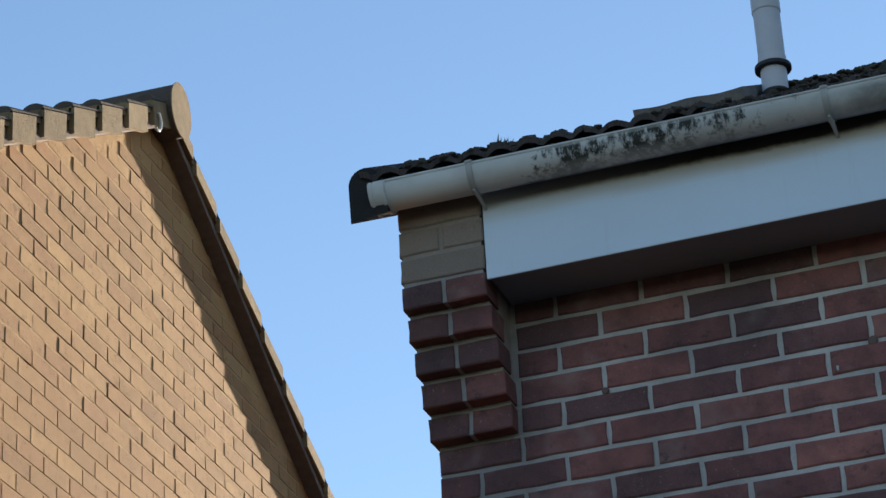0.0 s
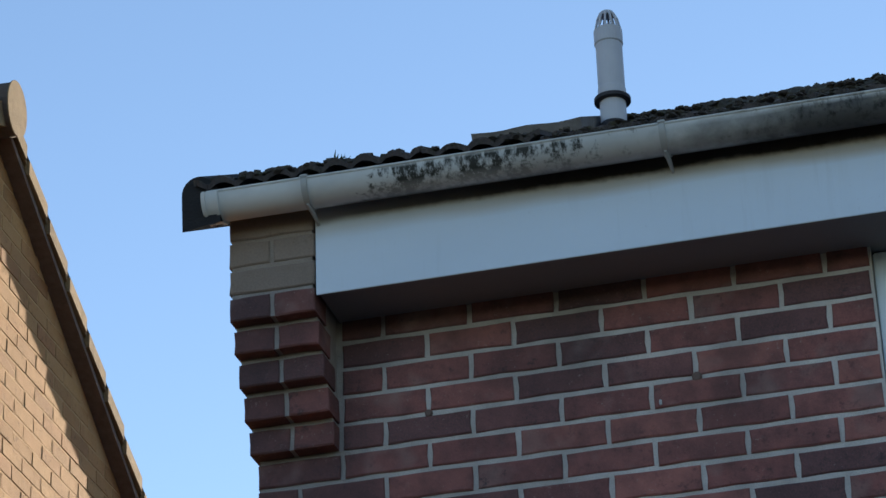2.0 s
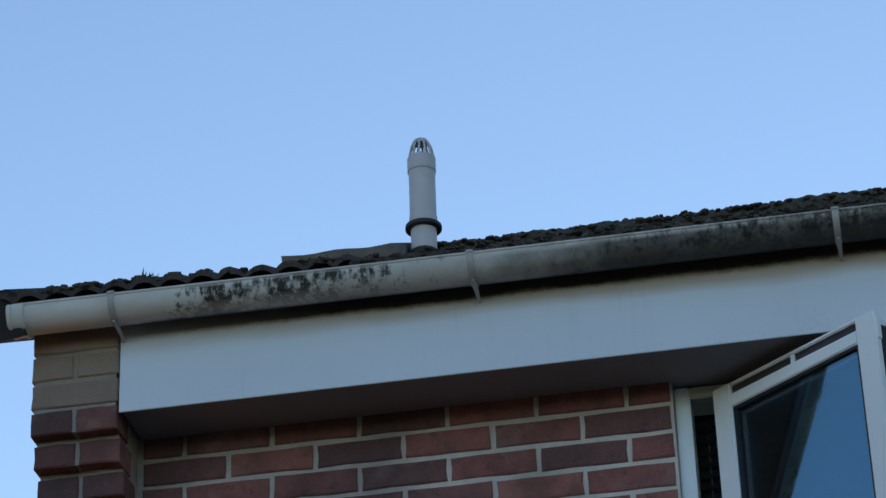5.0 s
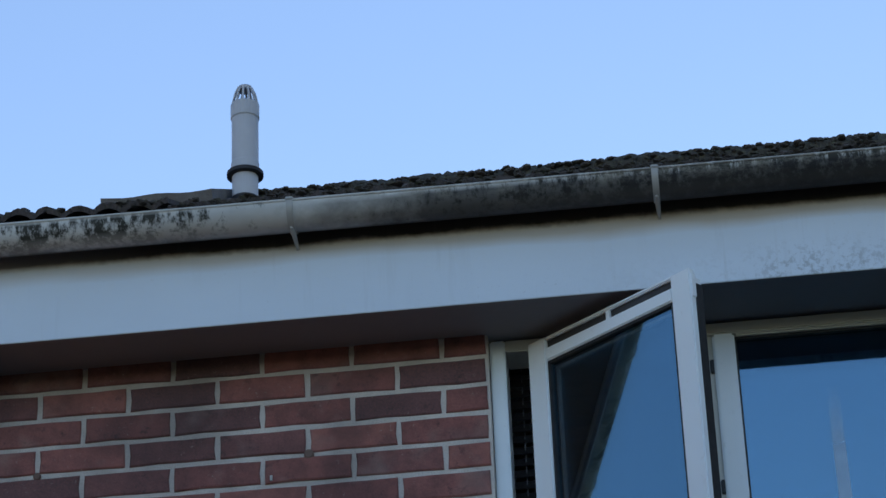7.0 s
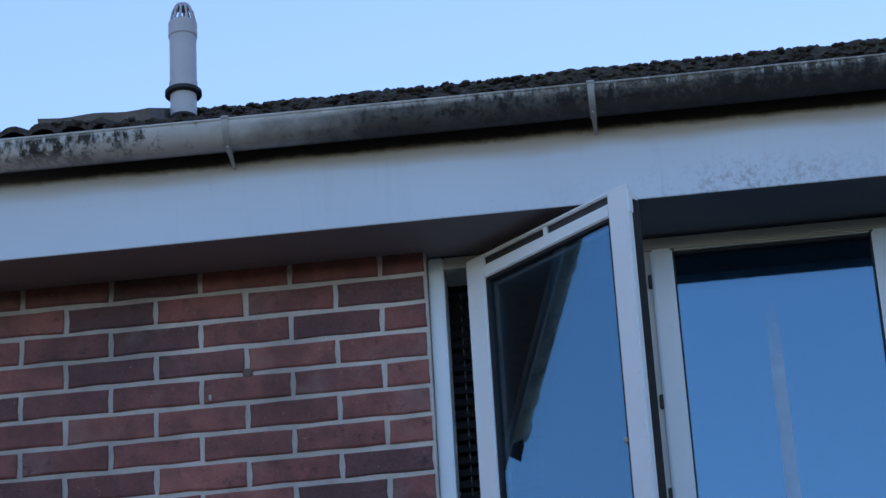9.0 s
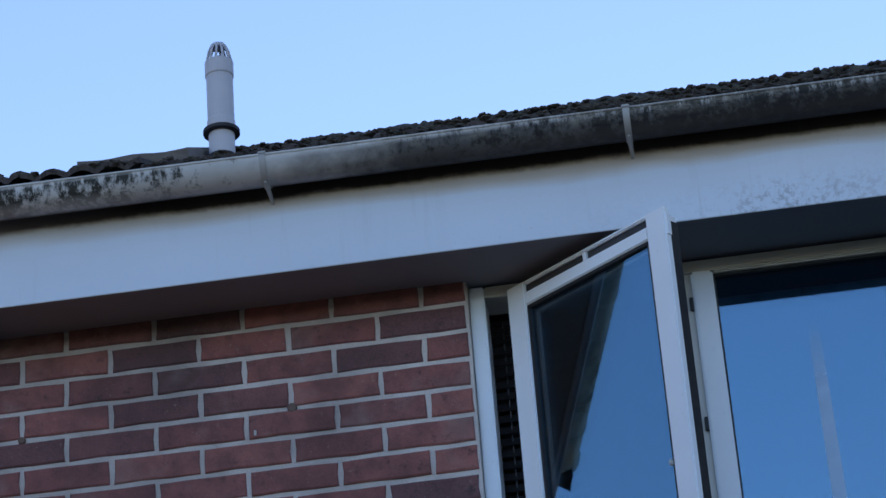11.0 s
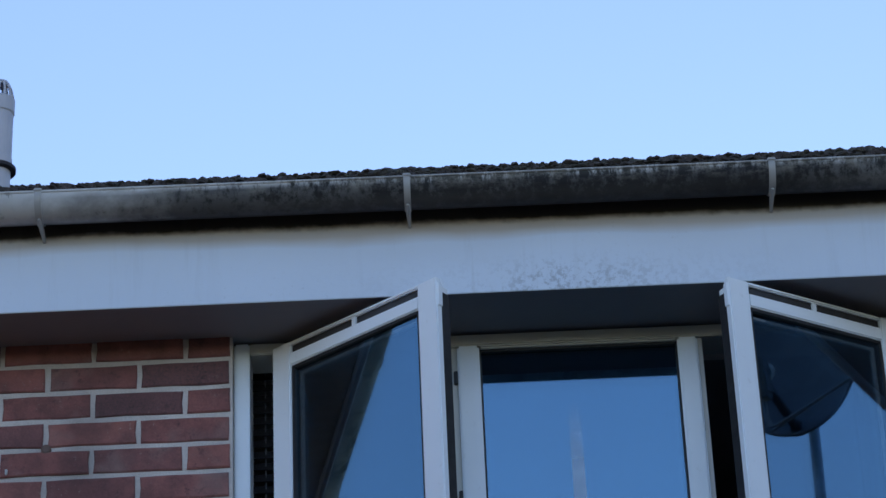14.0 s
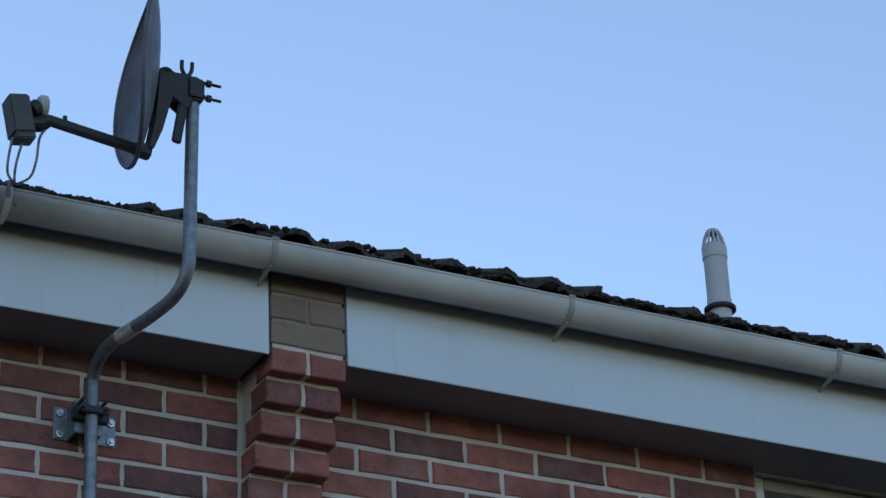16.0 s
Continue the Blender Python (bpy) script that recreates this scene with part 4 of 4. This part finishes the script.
for k in range(40):
    z = 0.255 - 0.031 * k
    bm = bmesh.new()
    oriented(bm, Matrix.Translation((0.582, 0.17, Z0 + z)) @ Matrix.Rotation(radians(60), 4, "X"), 0.115, 0.014, 0.0012)
    part("slat", bm, M_BLACK, blind)
for x in (0.52, 0.65):
    part("cord", tube(bmesh.new(), [(x, 0.17, 0.27), (x, 0.17, -0.98)], 0.0015, 6), M_CABLE, blind)

# ---- dish on its cranked mast ----
mast = thing("dish_mast", (3.132, -0.09, Z0 - 0.6), "cranked galvanised steel mast clamped to the brickwork", "mast")
path = smooth_path([(3.132, -0.09, -0.62), (3.132, -0.09, -0.2), (3.133, -0.09, 0.1), (3.134, -0.094, 0.174), (3.128, -0.164, 0.201), (3.123, -0.291, 0.19),
                    (3.138, -0.468, 0.168), (3.159, -0.58, 0.178), (3.171, -0.625, 0.226), (3.174, -0.631, 0.296), (3.178, -0.631, 0.524), (3.183, -0.631, 0.757)], 8)
part("pole", tube(bmesh.new(), path, 0.0165, 18), M_GALV, mast, smooth=True)
part("tape_wrap", tube(bmesh.new(), [(3.125, -0.305, 0.188), (3.129, -0.356, 0.181), (3.132, -0.397, 0.175)], 0.0185, 18), M_TAPE, mast, "pale tape wrapped round the pole")
br = part("wall_bracket", boxes((3.062, 3.100, -0.006, 0.0, 0.030, 0.118), (3.170, 3.228, -0.006, 0.0, 0.030, 0.112), (3.098, 3.104, -0.060, -0.004, 0.028, 0.118), (3.164, 3.170, -0.060, -0.004, 0.028, 0.112), (3.098, 3.170, -0.066, -0.058, 0.028, 0.118), bevel=0.0015), M_GALV, mast)
for x, z in ((3.078, 0.101), (3.078, 0.043), (3.214, 0.094), (3.214, 0.042)):
    part("bolt", tube(bmesh.new(), [(x, -0.005, z), (x, -0.013, z), (x, -0.0135, z), (x, -0.019, z)], [0.011, 0.011, 0.0065, 0.0065], 6), M_STEEL, br, "bright bolt head")
part("clamp", boxes((3.088, 3.182, -0.086, -0.060, 0.058, 0.092), (3.098, 3.172, -0.114, -0.104, 0.066, 0.086), (3.098, 3.104, -0.120, -0.060, 0.092, 0.104), (3.158, 3.164, -0.120, -0.060, 0.092, 0.104), bevel=0.002), M_BLACK, mast, "black pole clamp")
for x in (3.104, 3.161):
    part("clamp_bolt", tube(bmesh.new(), [(x, -0.06, 0.078), (x, -0.122, 0.078)], 0.0055, 8), M_BLACK, mast)

dish = thing("satellite_dish", (3.295, -0.35, Z0 + 0.72), "dark grey satellite dish seen edge-on, on a steel mast", "satellite dish")
N = Vector((-0.93, 0.175, 0.065)).normalized()
UP = (Vector((0, 0, 1)) - N * N.z).normalized()
SIDE = UP.cross(N)
CEN = Vector((3.145, -0.35, Z0 + 0.922))
bm = bmesh.new()
rings = []
for shell in (0.0, -0.004):
    for k in range(9):
        q = k / 8
        pts = []
        for j in range(40):
            a = 2 * math.pi * j / 40
            depth = 0.046 * (q * q - 1) + shell + (0.0 if k < 8 else 0.004)
            depth += 0.017 * q * q * math.cos(2 * a)  # the sides curl forward
            pts.append(bm.verts.new(CEN + SIDE * math.cos(a) * 0.212 * q + UP * math.sin(a) * 0.248 * q + N * depth) if k else None)
        if k == 0:
            pts = [bm.verts.new(CEN + N * (-0.046 + shell))] * 40
        rings.append(pts)
for base in (0, 9):
    for k in range(8):
        r0, r1 = rings[base + k], rings[base + k + 1]
        for j in range(40):
            q = [r0[j], r0[(j + 1) % 40], r1[(j + 1) % 40], r1[j]]
            bm.faces.new(list(dict.fromkeys(q)))
for j in range(40):
    bm.faces.new((rings[8][j], rings[8][(j + 1) % 40], rings[17][(j + 1) % 40], rings[17][j]))
part("reflector", bm, M_DISH, dish, smooth=False)
bm = bmesh.new()
rim = [CEN + SIDE * math.cos(a) * 0.212 + UP * math.sin(a) * 0.248 + N * (0.002 + 0.017 * math.cos(2 * a)) for a in (2 * math.pi * j / 48 for j in range(49))]
part("rim", tube(bm, [(p.x, p.y, p.z - Z0) for p in rim], 0.006, 8, cap=False), M_DISH, dish)
LP = Vector((2.836, -0.33, Z0 + 0.733))
arm_a, arm_b = Vector((3.150, -0.35, Z0 + 0.700)), Vector((2.905, -0.335, Z0 + 0.742))
d = (arm_b - arm_a).normalized()
upv = Vector((0, 0, 1))
sd = d.cross(upv).normalized()
up2 = sd.cross(d)
am = Matrix(((d.x, sd.x, up2.x, 0), (d.y, sd.y, up2.y, 0), (d.z, sd.z, up2.z, 0), (0, 0, 0, 1)))
part("feed_arm", oriented(bmesh.new(), Matrix.Translation((arm_a + arm_b) / 2) @ am, (arm_b - arm_a).length / 2, 0.011, 0.012, 0.003), M_BLACK, dish, "black square feed arm")
part("arm_foot", oriented(bmesh.new(), Matrix.Translation(arm_a + Vector((0.01, 0, 0))) @ am, 0.022, 0.016, 0.017, 0.004), M_BLACK, dish)
part("arm_screw", tube(bmesh.new(), [(2.955, -0.338, 0.738), (2.955, -0.338, 0.760)], 0.006, 8), M_BLACK, dish)
tilt = Matrix.Translation(LP) @ Matrix.Rotation(radians(-11), 4, "Y")
lnb = part("receiver", oriented(bmesh.new(), tilt, 0.028, 0.030, 0.055, 0.005), M_LNB, dish, "dark grey twin receiver box")
part("connector_block", oriented(bmesh.new(), tilt @ Matrix.Translation((0.003, 0, -0.058)), 0.026, 0.024, 0.010, 0.003), M_LNB, lnb)
part("neck", tube(bmesh.new(), smooth_path([(2.862, -0.333, 0.722), (2.886, -0.335, 0.722), (2.905, -0.335, 0.736)], 4), 0.020, 12), M_BLACK, dish)
part("neck", tube(bmesh.new(), [(2.868, -0.333, 0.755), (2.885, -0.333, 0.770)], [0.024, 0.026], 14), M_BLACK, dish)
part("feed_cap", tube(bmesh.new(), [(2.886, -0.333, 0.775), (2.890, -0.333, 0.7755), (2.904, -0.332, 0.777), (2.908, -0.332, 0.777)], [0.026, 0.031, 0.031, 0.024], 20), M_CAP, dish, "off-white feed horn cap")
for x, pts in ((0, [(2.822, -0.33, 0.672), (2.815, -0.325, 0.610), (2.820, -0.31, 0.580), (2.844, -0.28, 0.577), (2.953, 0.02, 0.752)]),
               (1, [(2.850, -0.33, 0.672), (2.838, -0.325, 0.615), (2.838, -0.31, 0.585), (2.852, -0.27, 0.580), (2.955, 0.02, 0.752)]),
               (2, [(2.925, -0.335, 0.735), (2.893, -0.335, 0.690), (2.886, -0.33, 0.62), (2.878, -0.31, 0.582), (2.855, -0.28, 0.573), (2.953, 0.02, 0.752)])):
    part("cable", tube(bmesh.new(), smooth_path(pts, 6), 0.0034, 8), M_CABLE, dish, "thin grey aerial cable")
# back bracket between the reflector and the pole
back = part("back_bracket", boxes((3.195, 3.262, -0.372, -0.328, 0.868, 0.938), (3.205, 3.305, -0.366, -0.334, 0.895, 0.922), bevel=0.006), M_BLACK, dish, "black back bracket")
for y in (-0.374, -0.330):
    bm = bmesh.new()
    extrude_profile(bm, [(3.198, 0.935), (3.282, 0.945), (3.300, 0.900), (3.272, 0.838), (3.232, 0.868), (3.205, 0.760), (3.182, 0.700), (3.170, 0.705), (3.186, 0.790)],
                    lambda u, v, s: (u, s, v + Z0), (y, y + 0.004))
    part("side_plate", bm, M_BLACK, back)
part("hinge_bolt", tube(bmesh.new(), smooth_path([(3.200, -0.352, 0.945), (3.222, -0.352, 0.958), (3.245, -0.352, 0.946), (3.275, -0.352, 0.945)], 5), 0.007, 8), M_BLACK, back)
part("clamp_jaw", boxes((3.272, 3.320, -0.380, -0.320, 0.872, 0.936), (3.268, 3.328, -0.376, -0.362, 0.880, 0.895), (3.268, 3.328, -0.376, -0.362, 0.922, 0.934), bevel=0.006), M_BLACK, dish, "black mast clamp")
for z in (0.931, 0.886):
    part("stud", tube(bmesh.new(), [(3.29, -0.368, z), (3.368, -0.368, z - 0.001)], 0.0042, 8), M_BLACK, dish)
    part("nut", tube(bmesh.new(), [(3.328, -0.368, z), (3.340, -0.368, z)], 0.010, 6), M_BLACK, dish)
for dx in (-0.012, 0.014):
    part("fork", tube(bmesh.new(), smooth_path([(3.279, -0.352, 0.945), (3.278 + dx, -0.352, 0.968), (3.279 + dx * 1.1, -0.352, 0.995)], 4), 0.0055, 8), M_BLACK, dish)
part("spare_flap", oriented(bmesh.new(), Matrix.Translation((3.254, -0.366, Z0 + 0.795)) @ Matrix.Rotation(radians(9), 4, "Y"), 0.013, 0.006, 0.062, 0.004), M_BLACK, dish)

# the whole dish is a small one, held well out from the wall on the crank
dish.location = (3.1796, -0.6314, Z0 + 0.5428)
dish.scale = (0.95, 0.95, 0.95)

# ---- neighbour's gable ----
ND = radians(2.0)
NB = Matrix.Translation((-3.328, 1.881, 0)) @ Matrix(((-math.sin(ND), -math.cos(ND), 0, 0), (math.cos(ND), -math.sin(ND), 0, 0), (0, 0, 1, 0), (0, 0, 0, 1)))
# in NB: x runs along the gable wall, -y is out of it, z is up
AP_S, AP_Z, NSL, HALF = 1.317, 3.026, 0.571, 4.35


def nb(s, off, z):
    return NB @ Vector((s, -off, z + Z0))


def rake(s):
    return AP_Z - NSL * abs(s - AP_S)


ncore = bmesh.new()
eave = rake(AP_S - HALF)
extrude_profile(ncore, [(AP_S - HALF, -4.35), (AP_S + HALF, -4.35), (AP_S + HALF, eave), (AP_S, AP_Z), (AP_S - HALF, eave)], lambda u, v, s: nb(u, s, v), (0.0080, -0.30))
ngable = solo("wall_neighbour_gable", ncore, M_MORTAR_G, "sunlit golden brick gable wall of the neighbouring house", "wall", "structure")
whole, rest = [], []
for s, z, l in courses(AP_S - HALF, AP_S + HALF, range(-58, 41), 0.03, 0.225):
    top = min(rake(s), rake(s + l))
    if z + 0.065 > top + 0.07:
        continue
    (whole if -0.45 < s < 2.75 and z > 1.42 and len(whole) < 300 else rest).append((s, z, l))
brick_field("lower_bricks", ngable, rest, M_GOLDJ, -0.01, NB)
body = bmesh.new()
for s0, s1 in ((AP_S - HALF, AP_S - HALF + 0.25), (AP_S + HALF - 0.25, AP_S + HALF)):
    extrude_profile(body, [(s0, -4.35), (s1, -4.35), (s1, eave - 0.02), (s0, eave - 0.02)], lambda u, v, s: nb(u, s, v), (-0.301, -8.0))
extrude_profile(body, [(AP_S - HALF + 0.25, -4.35), (AP_S + HALF - 0.25, -4.35), (AP_S + HALF - 0.25, eave), (AP_S, AP_Z - 0.2), (AP_S - HALF + 0.25, eave)], lambda u, v, s: nb(u, s, v), (-7.75, -8.0))
solo("wall_neighbour_sides", body, M_MORTAR_G, "golden brick side walls of the neighbouring house", "wall", "structure")
nr = bmesh.new()
for sg in (-1, 1):
    n = 15
    for k in range(n):  # stepped tile courses up each slope
        a, b = AP_S + sg * (HALF + 0.25) * (1 - k / n), AP_S + sg * (HALF + 0.25) * (1 - (k + 1.05) / n)
        za, zb = rake(a) + 0.075, rake(b) + 0.055
        extrude_profile(nr, [(a, za - 0.03), (a, za), (b, zb), (b, zb - 0.03)], lambda u, v, s: nb(u, s, v), (0.02, -8.1))
nroof = solo("roof_neighbour", nr, M_NROOF, "dark tiled roof of the neighbouring house", "roof", "structure")
under = bmesh.new()
for sg in (-1, 1):
    a, b = AP_S, AP_S + sg * (HALF + 0.25)
    extrude_profile(under, [(a, rake(a) + 0.002), (b, rake(b) + 0.002), (b, rake(b) + 0.03), (a, rake(a) + 0.03)], lambda u, v, s: nb(u, s, v), (0.078, -0.09))
part("undercloak", under, M_UNDER, nroof)


def verge_tile(sg):
    """A cloaked verge tile: a dropped side face, its top flange and a half-round roll."""
    bm = bmesh.new()
    L, H = 0.315, 0.125
    c, s = 1 / math.hypot(1, NSL), NSL / math.hypot(1, NSL)

    def at(v, off, w):  # v up the slope from the tile's lower end
        return Vector((-sg * v * c, -off, v * s + w))

    lift = lambda v: 0.040 * (1 - v / L) - 0.01
    for o0, o1, w0, w1, va, vb in ((0.070, 0.094, -0.005 if sg < 0 else 0.045, H - 0.012, 0.0, 0.226 if sg < 0 else 0.262), (-0.08, 0.080, H - 0.030, H - 0.004, 0.0, L), (0.05, 0.066, 0.035, H - 0.02, 0.2, L)):
        vs = [[bm.verts.new(at(v, o, w + lift(v))) for o, w in ((o0, w0), (o1, w0), (o1, w1), (o0, w1))] for v in (va, vb)]
        for k in range(4):
            bm.faces.new((vs[0][k], vs[0][(k + 1) % 4], vs[1][(k + 1) % 4], vs[1][k]))
        bm.faces.new(vs[0])
        bm.faces.new(vs[1])
    arc = [math.pi * k / 8 for k in range(9)]
    r = [[bm.verts.new(at(v, 0.045 + math.cos(a) * 0.045, H - 0.006 + math.sin(a) * (0.030 if v < 0.1 else 0.020) + lift(v))) for a in arc] for v in (0, L)]
    n_before = len(bm.faces)
    for k in range(8):
        bm.faces.new((r[0][k], r[0][k + 1], r[1][k + 1], r[1][k]))
    bm.faces.new(r[0])
    bm.faces.ensure_lookup_table()
    for f in bm.faces[n_before:]:
        f.material_index = 1
    return mesh_of("verge_tile", bm, [M_NTILE, M_NROOF])


for sg in (-1, 1):
    me = verge_tile(sg)
    k = 0
    while k * 0.265 < HALF + 0.1:
        s = AP_S + sg * (0.215 + 0.265 * k)
        ob = new("verge_tile", me)
        ob.parent = nroof
        ob.matrix_basis = NB @ Matrix.Translation((s, 0, rake(s) + Z0 - 0.012))
        k += 1
ridge = bmesh.new()
arc = [2 * math.pi * k / 28 for k in range(28)]
prof = [(AP_S + 0.02 + math.cos(a) * 0.108, AP_Z + 0.077 + math.sin(a) * 0.120) for a in arc]
for k in range(18):
    extrude_profile(ridge, prof, lambda u, v, s: nb(u, s, v), (0.115 - 0.45 * k, 0.115 - 0.45 * k - 0.445))
part("ridge_tile", ridge, M_NROOF, nroof)
part("ridge_end", extrude_profile(bmesh.new(), [(AP_S + 0.02 + math.cos(a) * 0.110, AP_Z + 0.077 + math.sin(a) * 0.128) for a in arc], lambda u, v, s: nb(u, s, v), (0.121, 0.1155)), M_NTILE, nroof, "pale mortared ridge end")
hook = [(AP_S - 0.20 + 0.04 * math.cos(a), 0.0, 2.945 + 0.045 * math.sin(a)) for a in (1.2 - 0.35 * k for k in range(10))]
pts = [nb(u, 0.10, v) for u, _, v in hook]
part("verge_clip", tube(bmesh.new(), [(p.x, p.y, p.z - Z0) for p in pts], 0.007, 8), M_CAP, nroof, "loose pale verge clip")

# ---- small marks on the brickwork ----
for x, z, r in ((0.002, 0.0, 0.013), (2.452, 0.0, 0.012), (-0.675, 0.0, 0.010)):
    bm = tube(bmesh.new(), [(x, 0.004, z), (x, -0.002, z), (x, -0.004, z)], [r, r * 0.95, r * 0.6], 10)
    solo("wall_plug", bm, M_PLUG, "old filled fixing hole in a mortar joint", "wall plug", group="wall plugs")
bm = boxes((-0.094, -0.088, -0.006, 0.001, -0.064, -0.050), bevel=0.001)
solo("wall_pin", bm, M_CAP, "tiny white plastic pin stuck in a brick", "pin")

# ---- single bricks, last ----
LOW, TOP = -11, 4
left = courses(-0.897, 0.447, range(-1, TOP), 0.0) + courses(-1.122, 0.447, range(LOW, -1), 0.0)
lay(wall_front, left, M_RED)
lay(wall_front, courses(2.178, 3.569, range(LOW, TOP), 2.239), M_RED)
lay(wall_next, courses(3.798, 5.180, range(LOW, TOP), 4.02, 0.2195), M_RED)
low = courses(-1.122, 3.683, range(-58, LOW), 0.0) + [b for b in courses(0.452, 2.172, range(LOW, 4), 0.0) if b[1] + 0.065 < WIN_Z0 - 0.05]
brick_field("lower_bricks", wall_front, low, M_REDJ)
brick_field("lower_bricks", wall_next, courses(3.69, FAR, range(-58, LOW), 4.02, 0.2195) + courses(6.91, FAR, range(LOW, 4), 4.02, 0.2195), M_REDJ)
SIDE_T = Matrix.Translation((-1.122, 0, 0)) @ Matrix.Rotation(radians(-90), 4, "Z")
side = [b for b in courses(-BACK, -0.01, range(-58, 40), 0.0) if b[1] + 0.07 < 0.52 + SLOPE * min(-b[0] - 0.1, BACK - 0.1 + b[0] + b[2])]
brick_field("gable_bricks", wall_gable, side, M_REDJ, 0.0, SIDE_T)
lay(ngable, whole, M_GOLD, -0.01, NB)
